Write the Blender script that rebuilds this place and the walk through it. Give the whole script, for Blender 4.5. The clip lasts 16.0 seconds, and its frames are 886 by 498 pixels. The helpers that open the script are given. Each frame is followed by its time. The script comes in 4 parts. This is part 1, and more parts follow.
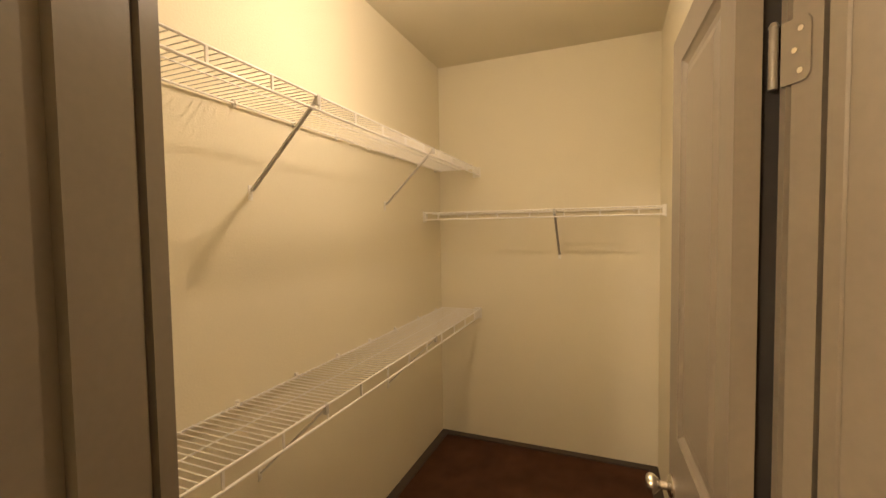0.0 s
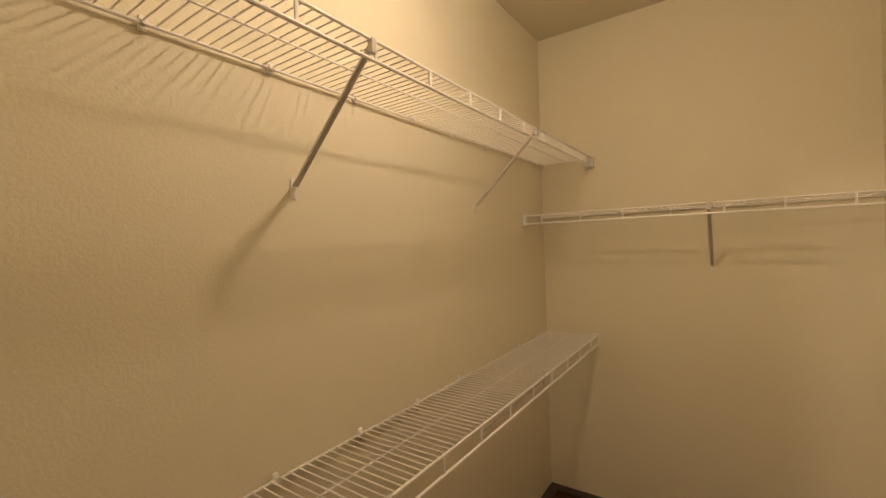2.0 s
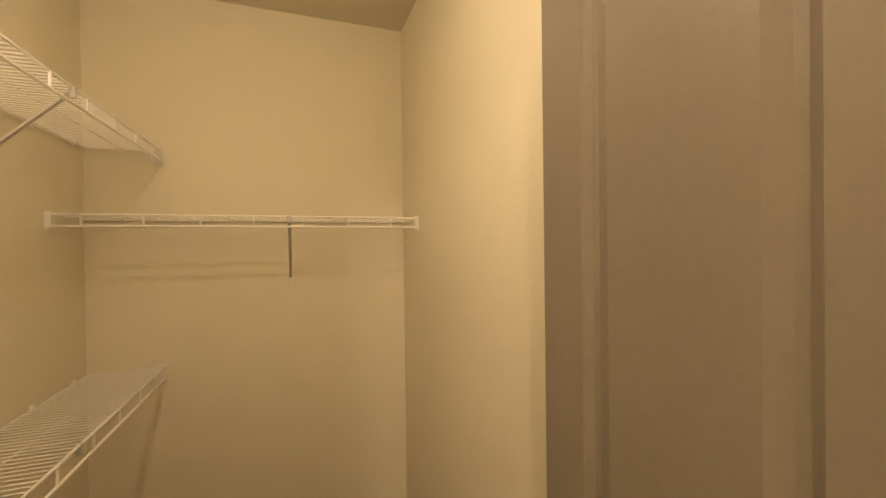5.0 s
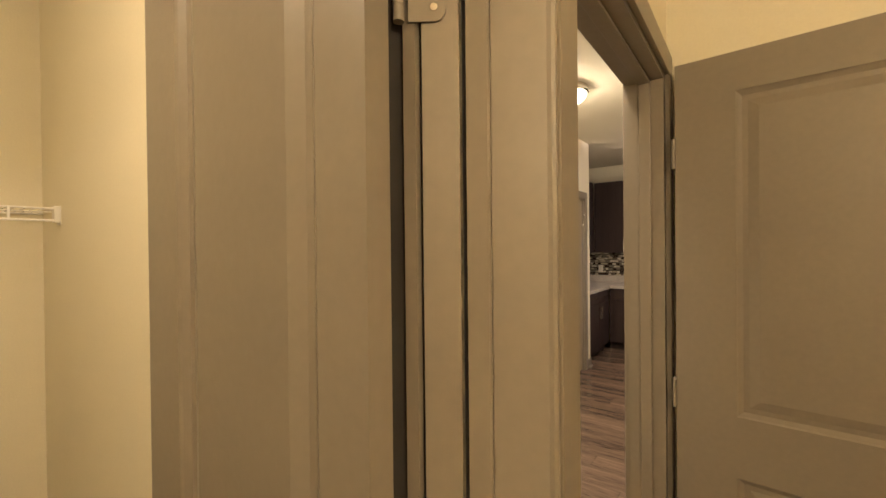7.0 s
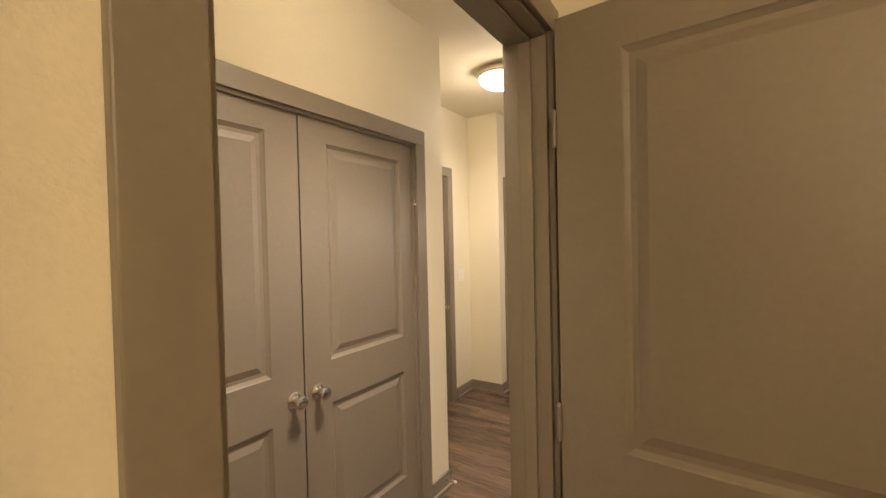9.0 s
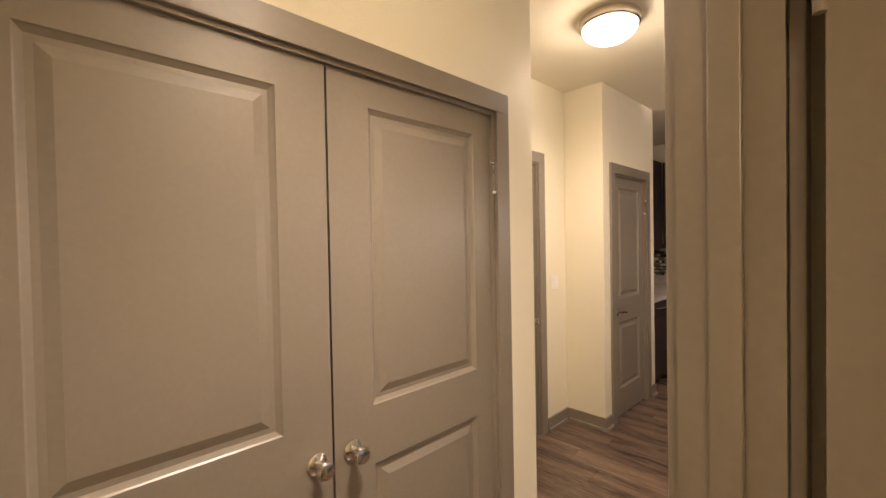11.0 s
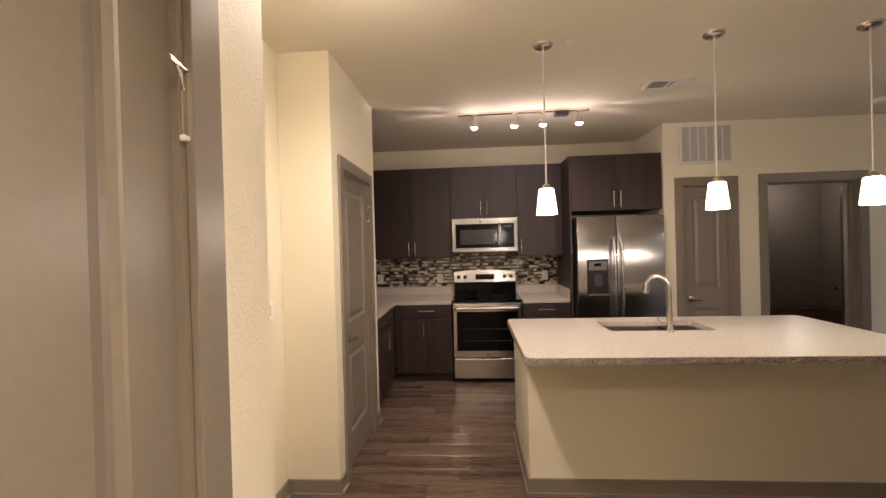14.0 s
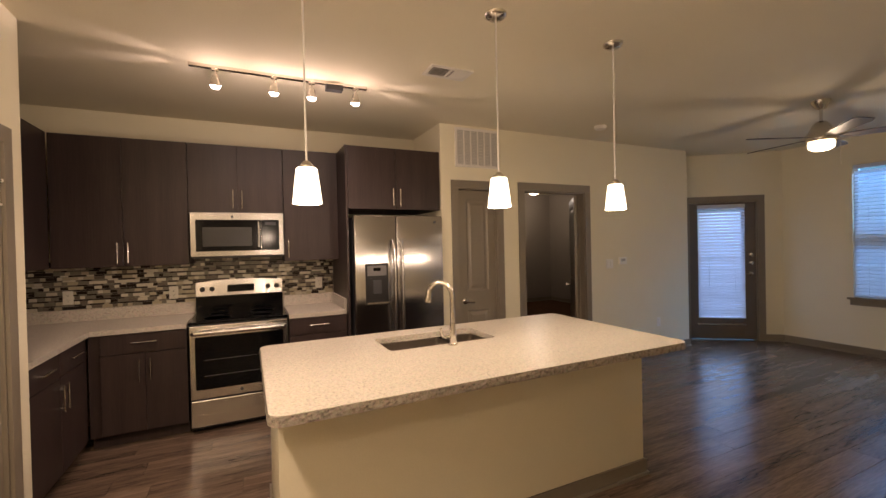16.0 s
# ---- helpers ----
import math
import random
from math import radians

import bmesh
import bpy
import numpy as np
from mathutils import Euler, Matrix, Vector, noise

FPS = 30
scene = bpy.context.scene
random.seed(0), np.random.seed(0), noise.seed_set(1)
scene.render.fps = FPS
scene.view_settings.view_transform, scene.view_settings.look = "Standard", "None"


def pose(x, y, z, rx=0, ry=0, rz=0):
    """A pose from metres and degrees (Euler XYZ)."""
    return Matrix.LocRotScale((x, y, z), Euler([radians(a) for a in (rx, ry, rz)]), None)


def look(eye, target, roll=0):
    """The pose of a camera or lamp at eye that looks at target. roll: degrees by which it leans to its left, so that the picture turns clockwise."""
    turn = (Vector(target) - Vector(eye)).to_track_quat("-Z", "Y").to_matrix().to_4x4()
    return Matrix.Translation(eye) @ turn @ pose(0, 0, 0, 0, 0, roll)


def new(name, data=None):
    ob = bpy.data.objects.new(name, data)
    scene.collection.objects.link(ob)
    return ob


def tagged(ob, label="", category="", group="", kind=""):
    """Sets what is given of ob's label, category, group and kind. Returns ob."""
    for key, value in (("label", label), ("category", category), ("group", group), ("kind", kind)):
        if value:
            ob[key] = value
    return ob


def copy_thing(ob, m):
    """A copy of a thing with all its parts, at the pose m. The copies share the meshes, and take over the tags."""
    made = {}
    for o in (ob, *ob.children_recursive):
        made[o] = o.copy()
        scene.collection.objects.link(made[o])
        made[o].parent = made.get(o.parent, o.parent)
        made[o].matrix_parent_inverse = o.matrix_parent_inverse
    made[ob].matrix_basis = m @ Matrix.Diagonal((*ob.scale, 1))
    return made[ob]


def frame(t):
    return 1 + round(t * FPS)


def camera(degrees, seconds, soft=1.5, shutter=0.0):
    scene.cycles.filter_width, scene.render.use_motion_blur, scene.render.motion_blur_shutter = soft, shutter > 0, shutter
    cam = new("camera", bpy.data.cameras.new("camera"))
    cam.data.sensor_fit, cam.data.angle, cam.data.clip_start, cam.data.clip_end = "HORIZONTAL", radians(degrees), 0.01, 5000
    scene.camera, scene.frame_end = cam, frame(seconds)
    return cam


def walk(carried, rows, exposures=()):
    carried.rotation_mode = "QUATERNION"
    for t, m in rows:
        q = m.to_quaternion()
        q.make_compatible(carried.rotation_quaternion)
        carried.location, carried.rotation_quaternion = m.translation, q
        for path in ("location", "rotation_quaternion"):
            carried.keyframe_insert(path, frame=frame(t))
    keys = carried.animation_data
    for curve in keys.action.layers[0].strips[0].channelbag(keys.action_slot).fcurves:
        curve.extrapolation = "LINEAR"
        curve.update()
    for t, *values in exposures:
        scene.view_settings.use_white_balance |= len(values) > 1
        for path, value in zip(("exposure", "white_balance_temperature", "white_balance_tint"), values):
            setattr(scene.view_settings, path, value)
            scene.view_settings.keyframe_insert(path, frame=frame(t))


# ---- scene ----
cam = camera(93.8, 16.0)
PATH = [
    (0, (0.906, 1.184, 1.549), (-0.949, 0.44, 1.459), -0.8),
    (0.5, (0.797, 1.132, 1.543), (-0.941, 0.148, 1.447), -1.6),
    (1, (0.681, 1.029, 1.52), (-1.004, -0.047, 1.487), -2.6),
    (1.5, (0.594, 0.975, 1.518), (-1.057, -0.154, 1.495), -2.5),
    (2, (0.468, 0.945, 1.535), (-1.177, -0.192, 1.506), -2.1),
    (2.5, (0.396, 0.939, 1.541), (-1.32, -0.089, 1.506), -1.4),
    (3, (0.339, 0.892, 1.542), (-1.495, 0.094, 1.502), -1.1),
    (3.2, (0.32, 0.857, 1.547), (-1.566, 0.192, 1.501), -0.9),
    (4.3, (0.305, 0.87, 1.535), (-1.655, 0.97, 1.505), -0.8),
    (5.3, (0.312, 0.895, 1.515), (-1.49, 1.764, 1.508), -0.7),
    (5.5, (0.325, 0.895, 1.508), (-1.424, 1.865, 1.505), -0.7),
    (6, (0.350, 0.945, 1.51), (-1.205, 2.202, 1.503), -0.6),
    (6.5, (0.377, 1.009, 1.513), (-0.97, 2.486, 1.502), -0.5),
    (7, (0.447, 1.076, 1.508), (-0.747, 2.68, 1.495), -0.6),
    (7.5, (0.552, 1.182, 1.508), (-0.552, 2.85, 1.484), -0.5),
    (8, (0.625, 1.285, 1.514), (-0.423, 2.988, 1.487), -0.8),
    (8.5, (0.648, 1.376, 1.519), (-0.397, 3.081, 1.486), -1.0),
    (9, (0.594, 1.528, 1.511), (-0.506, 3.198, 1.474), -1.3),
    (9.5, (0.521, 1.66, 1.508), (-0.7, 3.244, 1.478), -1.3),
    (9.7, (0.495, 1.716, 1.51), (-0.788, 3.25, 1.474), -1.4),
    (11.8, (0.093, 2.162, 1.52), (-1.345, 3.551, 1.489), -1.0),
    (12, (0.04, 2.202, 1.517), (-1.321, 3.667, 1.489), -1.0),
    (12.5, (-0.078, 2.326, 1.51), (-1.206, 3.977, 1.494), -1.2),
    (13, (-0.167, 2.456, 1.53), (-1.0, 4.274, 1.52), -1.3),
    (13.5, (-0.235, 2.568, 1.524), (-0.732, 4.506, 1.513), -1.4),
    (14, (-0.315, 2.695, 1.525), (-0.457, 4.69, 1.512), -1.5),
    (14.5, (-0.321, 2.805, 1.51), (-0.128, 4.796, 1.496), -1.7),
    (15, (-0.238, 2.997, 1.5), (0.239, 4.939, 1.49), -1.6),
    (15.5, (-0.161, 3.155, 1.516), (0.542, 5.027, 1.498), -1.5),
    (16, (-0.094, 3.366, 1.508), (0.755, 5.176, 1.487), -1.3),
]
EXPOSURES = [(0, 0.62, 6150, 11), (1, 0.44, 6150, 12), (2.5, 0.1, 6150, 11), (3, 0.1, 6150, 9), (5.5, 0.58, 6400, 8), (6.5, 0.68, 6250, 5), (7.0, 0.68, 6250, 5), (7.5, 0.6, 6200, 6), (8.0, 0.42, 6150, 6), (8.5, 0.26, 6200, 7), (9.0, 0.28, 6200, 8), (9.5, 0.57, 6250, 10), (12, 0.28, 6050, 13), (12.6, 0.3, 6000, 13), (13.5, 0.34, 6000, 12), (14.0, 0.5, 5850, 12), (14.5, 0.58, 5450, 12), (15.3, 0.5, 6100, 14), (16, 0.55, 6850, 14)]
walk(cam, [(t, look(eye, target, roll)) for t, eye, target, roll in PATH], EXPOSURES)

# ---- world, sun, lamps, exposure ----
H = 2.75
WARM = (1.0, 0.74, 0.50)
SOFT = (1.0, 0.785, 0.605)

world = bpy.data.worlds.new("world")
scene.world = world
world.use_nodes = True
wn = world.node_tree.nodes
sky = wn.new("ShaderNodeTexSky")
sky.sky_type, sky.sun_disc = "NISHITA", False
sky.sun_elevation, sky.sun_rotation = radians(12), radians(200)
tint = wn.new("ShaderNodeMix")
tint.data_type, tint.blend_type = "RGBA", "MULTIPLY"
tint.inputs[0].default_value, tint.inputs[7].default_value = 1.0, (0.30, 0.62, 1.0, 1)
world.node_tree.links.new(sky.outputs[0], tint.inputs[6])
world.node_tree.links.new(tint.outputs[2], wn["Background"].inputs[0])
wn["Background"].inputs[1].default_value = 0.12


def lamp(kind, name, m, watts, colour, size=0.05, cone=172):
    d = bpy.data.lights.new(name, kind)
    d.energy, d.color = watts, colour
    if kind == "AREA":
        d.shape, d.size, d.size_y = "RECTANGLE", size[0], size[1]
    elif kind == "SUN":
        d.angle = radians(12)
    else:
        d.shadow_soft_size = size
    if kind == "SPOT":
        d.spot_size, d.spot_blend = radians(cone), 1.0
    ob = new(name, d)
    ob.matrix_world = m
    return ob


lamp("SUN", "sun", look((0, 0, 10), (-2.0, 1.0, 9.4)), 0.2, (0.45, 0.70, 1.0))
lamp("SPOT", "closet_light", pose(-0.45, 0.66, 2.575), 13.3, WARM, 0.032)
lamp("POINT", "closet_glow", pose(-0.45, 0.66, 2.57), 13.0, WARM, 0.04)
lamp("POINT", "bath_light", pose(1.765, 0.30, 2.19), 47, WARM, 0.05)
lamp("SPOT", "hall_light", pose(-0.72, 4.32, 2.585), 95, SOFT, 0.08)
lamp("POINT", "hall_glow", pose(-0.72, 4.32, 2.56), 9, SOFT, 0.06)
# unseen hall lamp, added and placed to brighten the laundry doors
lamp("SPOT", "inner_hall_light", pose(-0.06, 2.62, 2.585), 160, SOFT, 0.15, 124)
lamp("POINT", "inner_hall_glow", pose(-0.06, 2.62, 2.56), 4, SOFT, 0.06)
for px in (0.15, 1.15, 2.02):
    lamp("POINT", "pendant_light", pose(px, 5.285, 1.665), 11, SOFT, 0.05)
PINK = (1.0, 0.74, 0.66)
for hx in (-0.27, 0.10, 0.36, 0.685):
    lamp("POINT", "track_glow", pose(hx, 6.515, 2.575), 1.6, PINK, 0.02)
    lamp("SPOT", "track_light", pose(hx, 6.51, 2.57, 14, 0, 0), 13, PINK, 0.025, 135)
# extra narrow spots by the end heads, added to draw the ceiling streaks
for hx, tx, ty in ((-0.31, -0.85, 6.30), (-0.31, -0.80, 6.62), (0.72, 1.20, 6.42), (0.72, 1.18, 6.75)):
    lamp("SPOT", "track_spill", look((hx, 6.53, 2.668), (tx, ty, 2.75)), 9.0, PINK, 0.004, 24)
lamp("POINT", "fan_light", pose(4.7, 5.34, 2.22), 6, SOFT, 0.08)
lamp("POINT", "bedroom_light", pose(5.95, 11.2, 2.54), 8.0, (1.0, 0.86, 0.74), 0.1)
DAY = (0.17, 0.47, 1.0)
lamp("AREA", "window_daylight", pose(7.55, 5.14, 2.82, 0, 72, 0), 102, DAY, (0.6, 1.8))


# ---- materials ----
def mat(name, colour, rough=0.5, metal=0.0, grain=40.0, vary=0.06, blotch=1.5, bump=0.0, stretch=(1, 1, 1), random_tone=0.0, spec=0.5, dark=None, coat=0.0, warp=0.0, brushed=0.0):
    """A procedural surface: base colour with fine grain, broad blotches and relief."""
    m = bpy.data.materials.new(name)
    m.use_nodes = True
    nt = m.node_tree
    n, l = nt.nodes, nt.links
    b = n["Principled BSDF"]
    b.inputs["Roughness"].default_value, b.inputs["Metallic"].default_value = rough, metal
    b.inputs["Specular IOR Level"].default_value = spec
    b.inputs["Coat Weight"].default_value = coat
    tc, mp = n.new("ShaderNodeTexCoord"), n.new("ShaderNodeMapping")
    mp.inputs["Scale"].default_value = stretch
    l.new(tc.outputs["Object"], mp.inputs["Vector"])
    fine, broad = n.new("ShaderNodeTexNoise"), n.new("ShaderNodeTexNoise")
    fine.inputs["Scale"].default_value, fine.inputs["Detail"].default_value = grain, 6
    broad.inputs["Scale"].default_value, broad.inputs["Detail"].default_value = blotch, 3
    fine.inputs["Distortion"].default_value = warp
    if brushed:
        tan = n.new("ShaderNodeCombineXYZ")
        tan.inputs[0 if brushed < 0 else 2].default_value = 1.0
        b.inputs["Anisotropic"].default_value = abs(brushed)
        l.new(tan.outputs[0], b.inputs["Tangent"])
    l.new(mp.outputs[0], fine.inputs["Vector"])
    l.new(mp.outputs[0], broad.inputs["Vector"])
    add = n.new("ShaderNodeMath")
    add.operation = "ADD"
    l.new(fine.outputs["Fac"], add.inputs[0])
    l.new(broad.outputs["Fac"], add.inputs[1])
    last = add
    if random_tone:
        info, mul, add2 = n.new("ShaderNodeObjectInfo"), n.new("ShaderNodeMath"), n.new("ShaderNodeMath")
        mul.operation, add2.operation = "MULTIPLY_ADD", "ADD"
        mul.inputs[1].default_value, mul.inputs[2].default_value = 2 * random_tone, -random_tone
        l.new(info.outputs["Random"], mul.inputs[0])
        l.new(add.outputs[0], add2.inputs[0])
        l.new(mul.outputs[0], add2.inputs[1])
        last = add2
        shift = n.new("ShaderNodeVectorMath")
        shift.operation = "MULTIPLY_ADD"
        shift.inputs[1].default_value = (7.0, 3.0, 5.0)
        l.new(info.outputs["Random"], shift.inputs[0])
        l.new(tc.outputs["Object"], shift.inputs[2])
        l.new(shift.outputs[0], mp.inputs["Vector"])
    ramp = n.new("ShaderNodeMapRange")
    ramp.inputs["From Min"].default_value, ramp.inputs["From Max"].default_value = 0.6, 1.4
    l.new(last.outputs[0], ramp.inputs["Value"])
    mix = n.new("ShaderNodeMix")
    mix.data_type = "RGBA"
    low = dark or [c * (1 - vary) for c in colour]
    high = [min(1, c * (1 + vary)) for c in colour]
    mix.inputs[6].default_value, mix.inputs[7].default_value = (*low, 1), (*high, 1)
    l.new(ramp.outputs[0], mix.inputs[0])
    l.new(mix.outputs[2], b.inputs["Base Color"])
    rr = n.new("ShaderNodeMapRange")
    rr.inputs["To Min"].default_value, rr.inputs["To Max"].default_value = max(0, rough - 0.06), min(1, rough + 0.06)
    l.new(broad.outputs["Fac"], rr.inputs["Value"])
    l.new(rr.outputs[0], b.inputs["Roughness"])
    if bump:
        bp = n.new("ShaderNodeBump")
        bp.inputs["Strength"].default_value, bp.inputs["Distance"].default_value = bump, 0.002
        l.new(fine.outputs["Fac"], bp.inputs["Height"])
        l.new(bp.outputs[0], b.inputs["Normal"])
    return m


def glow(name, colour, strength):
    m = bpy.data.materials.new(name)
    m.use_nodes = True
    b = m.node_tree.nodes["Principled BSDF"]
    b.inputs["Base Color"].default_value = (0.9, 0.88, 0.84, 1)
    b.inputs["Emission Color"].default_value = (*colour, 1)
    b.inputs["Emission Strength"].default_value = strength
    b.inputs["Roughness"].default_value = 0.3
    return m


def granite(name, light, mid, dark, scale):
    m = bpy.data.materials.new(name)
    m.use_nodes = True
    n, l = m.node_tree.nodes, m.node_tree.links
    b = n["Principled BSDF"]
    b.inputs["Roughness"].default_value = 0.3
    tc = n.new("ShaderNodeTexCoord")
    a, c = n.new("ShaderNodeTexNoise"), n.new("ShaderNodeTexVoronoi")
    a.inputs["Scale"].default_value, a.inputs["Detail"].default_value, a.inputs["Roughness"].default_value = scale, 8, 0.75
    c.inputs["Scale"].default_value = scale * 1.4
    big = n.new("ShaderNodeTexNoise")
    big.inputs["Scale"].default_value = 5
    for t in (a, c, big):
        l.new(tc.outputs["Object"], t.inputs["Vector"])
    r = n.new("ShaderNodeValToRGB")
    e = r.color_ramp.elements
    e[0].position, e[0].color = 0.36, (*dark, 1)
    e[1].position, e[1].color = 0.57, (*light, 1)
    k = r.color_ramp.elements.new(0.45)
    k.color = (*mid, 1)
    l.new(a.outputs["Fac"], r.inputs["Fac"])
    mix = n.new("ShaderNodeMix")
    mix.data_type, mix.blend_type = "RGBA", "MULTIPLY"
    mix.inputs[0].default_value = 0.16
    l.new(r.outputs[0], mix.inputs[6])
    l.new(c.outputs["Color"], mix.inputs[7])
    hs = n.new("ShaderNodeHueSaturation")
    hs.inputs["Saturation"].default_value = 0.72
    l.new(mix.outputs[2], hs.inputs["Color"])
    l.new(hs.outputs[0], b.inputs["Base Color"])
    return m


WALL = mat("wall_paint", (0.76, 0.70, 0.535), 0.62, grain=140, vary=0.035, blotch=1.1, bump=0.55, spec=0.3)
# bedroom walls: a colour darker than WALL, picked so the doorway looks dark
BEDROOMWALL = mat("dark_bedroom_wall", (0.30, 0.255, 0.215), 0.6, grain=150, vary=0.04, blotch=1.1, bump=0.4, spec=0.3)
CEIL = mat("ceiling_paint", (0.74, 0.685, 0.54), 0.8, grain=120, vary=0.04, blotch=0.8, bump=0.8, spec=0.2)
TRIM = mat("taupe_trim_paint", (0.216, 0.184, 0.141), 0.34, grain=60, vary=0.06, blotch=3.0, bump=0.13)
PLANK = mat("vinyl_plank", (0.160, 0.110, 0.077), 0.225, spec=0.36, grain=24, vary=0.32, blotch=3.0, bump=0.18, stretch=(0.30, 3.6, 1), random_tone=0.12, dark=(0.032, 0.021, 0.015), warp=1.0)
SUBFLOOR = mat("floor_joint", (0.03, 0.022, 0.018), 0.8)
CARPET = mat("brown_carpet", (0.075, 0.034, 0.017), 0.98, grain=420, vary=0.45, blotch=6, bump=1.0, spec=0.1)
CAB = mat("espresso_laminate", (0.036, 0.0235, 0.021), 0.40, grain=26, vary=0.35, blotch=3, bump=0.12, stretch=(4, 4, 0.18), spec=0.35)
STEEL = mat("brushed_steel", (0.62, 0.595, 0.57), 0.22, 1.0, grain=120, vary=0.06, blotch=1.2, bump=0.04, stretch=(0.05, 1, 1.6), brushed=0.5)
# same steel as STEEL, coloured darker where its reflections come out too bright
DIMSTEEL = mat("dimmed_brushed_steel", (0.40, 0.385, 0.37), 0.26, 1.0, grain=120, vary=0.06, blotch=1.2, bump=0.04, stretch=(0.05, 1, 1.6), brushed=0.4)
# door taupe with the backlit slab's darkness put into the colour
BACKLITDOOR = mat("backlit_door_taupe", (0.13, 0.108, 0.09), 0.4, grain=60, vary=0.06, blotch=3.0, bump=0.1)
FRIDGESTEEL = mat("fridge_steel", (0.50, 0.485, 0.475), 0.24, 1.0, grain=120, vary=0.05, blotch=1.2, bump=0.03, stretch=(1.6, 1, 0.05), brushed=-0.9)
NICKEL = mat("satin_nickel", (0.66, 0.62, 0.56), 0.22, 1.0, grain=90, vary=0.04)
BLACKGLASS = mat("black_glass", (0.003, 0.003, 0.0035), 0.12, grain=3, vary=0.1, spec=0.2)
BLACK = mat("black_enamel", (0.014, 0.013, 0.013), 0.35, grain=60, vary=0.15)
DARKGREY = mat("dark_plastic", (0.05, 0.05, 0.055), 0.45, grain=60, vary=0.1)
GRANITE = granite("speckled_granite", (0.585, 0.515, 0.398), (0.47, 0.405, 0.305), (0.27, 0.222, 0.165), 85)
# edge colour holds both the rough finish's darker tone and some side shade
ROUGHGRANITE = granite("chiselled_granite_edge", (0.42, 0.35, 0.27), (0.27, 0.22, 0.165), (0.09, 0.07, 0.055), 60)
ROUGHGRANITE.node_tree.nodes["Principled BSDF"].inputs["Roughness"].default_value = 0.55
SINKSTEEL = mat("satin_sink_steel", (0.42, 0.385, 0.34), 0.30, 1.0, grain=120, vary=0.08)
KEYGREY = mat("grey_dispenser_plastic", (0.16, 0.155, 0.15), 0.4, grain=60, vary=0.08)
WIREM = mat("white_vinyl_wire", (0.86, 0.83, 0.78), 0.32, grain=80, vary=0.05)
BRACE = mat("steel_brace", (0.60, 0.57, 0.53), 0.35, 0.25, grain=80, vary=0.08)
WHITE = mat("white_plastic", (0.80, 0.77, 0.70), 0.4, grain=60, vary=0.03)
EDGE = mat("dark_edge_strip", (0.055, 0.038, 0.026), 0.6, grain=60, vary=0.2)
# near-black that stands for the shade inside gaps, vents and sockets
GAPSHADE = mat("cavity_shade", (0.02, 0.016, 0.013), 0.9)
VENTW = mat("vent_enamel", (0.72, 0.69, 0.64), 0.45, grain=60, vary=0.04)
VENTD = mat("vent_filter", (0.42, 0.41, 0.39), 0.8, grain=200, vary=0.15)
FANBLADE = mat("fan_blade_wood", (0.10, 0.085, 0.075), 0.4, grain=20, vary=0.3, stretch=(0.3, 3, 3))
BLIND = mat("blind_slat", (0.74, 0.76, 0.80), 0.5, grain=50, vary=0.03)
bnt = BLIND.node_tree
btr, bmx = bnt.nodes.new("ShaderNodeBsdfTranslucent"), bnt.nodes.new("ShaderNodeMixShader")
btr.inputs["Color"].default_value, bmx.inputs[0].default_value = (0.70, 0.78, 0.86, 1), 0.32
bnt.links.new(bnt.nodes["Principled BSDF"].outputs[0], bmx.inputs[1])
bnt.links.new(btr.outputs[0], bmx.inputs[2])
bnt.links.new(bmx.outputs[0], bnt.nodes["Material Output"].inputs[0])
GROUT = mat("grout", (0.34, 0.31, 0.27), 0.85, grain=120, vary=0.1)
LAWN = mat("lawn", (0.06, 0.09, 0.035), 0.95, grain=8, vary=0.5, blotch=0.5)
GLOWDOME = glow("lit_frosted_glass", (1.0, 0.80, 0.52), 5.0)
GLOWPEND = glow("lit_pendant_glass", (1.0, 0.84, 0.64), 3.0)
GLOWBULB = glow("lit_bulb", (1.0, 0.86, 0.76), 22.0)
TILES = [mat("tile_" + nme, c, r, grain=30, vary=0.12, random_tone=0.3) for nme, c, r in (
    ("dark_brown", (0.028, 0.020, 0.016), 0.12), ("grey", (0.24, 0.225, 0.18), 0.2), ("beige", (0.46, 0.41, 0.29), 0.35),
    ("pale", (0.66, 0.62, 0.51), 0.3), ("taupe", (0.19, 0.16, 0.13), 0.18))]
GLASS = bpy.data.materials.new("clear_glass")
GLASS.use_nodes = True
gb = GLASS.node_tree.nodes["Principled BSDF"]
gb.inputs["Transmission Weight"].default_value, gb.inputs["Roughness"].default_value, gb.inputs["IOR"].default_value = 1.0, 0.02, 1.45


# ---- mesh helpers ----
def box(bm, lo, hi, bevel=0.0):
    lo, hi = Vector(lo), Vector(hi)
    r = bmesh.ops.create_cube(bm, size=1, matrix=Matrix.Translation((lo + hi) / 2) @ Matrix.Diagonal((*(hi - lo), 1)))
    if bevel:
        edges = list({e for v in r["verts"] for e in v.link_edges})
        bmesh.ops.bevel(bm, geom=edges, offset=bevel, segments=2, affect="EDGES", profile=0.5)
    return bm


def boxes(*items, bevel=0.0):
    bm = bmesh.new()
    for lo, hi in items:
        box(bm, lo, hi, bevel)
    return bm


def cyl(bm, p, q, r0, r1=None, n=12):
    p, q = Vector(p), Vector(q)
    d = q - p
    m = Matrix.Translation((p + q) / 2) @ d.to_track_quat("Z", "Y").to_matrix().to_4x4()
    bmesh.ops.create_cone(bm, cap_ends=True, segments=n, radius1=r0, radius2=r0 if r1 is None else r1, depth=d.length, matrix=m)
    return bm


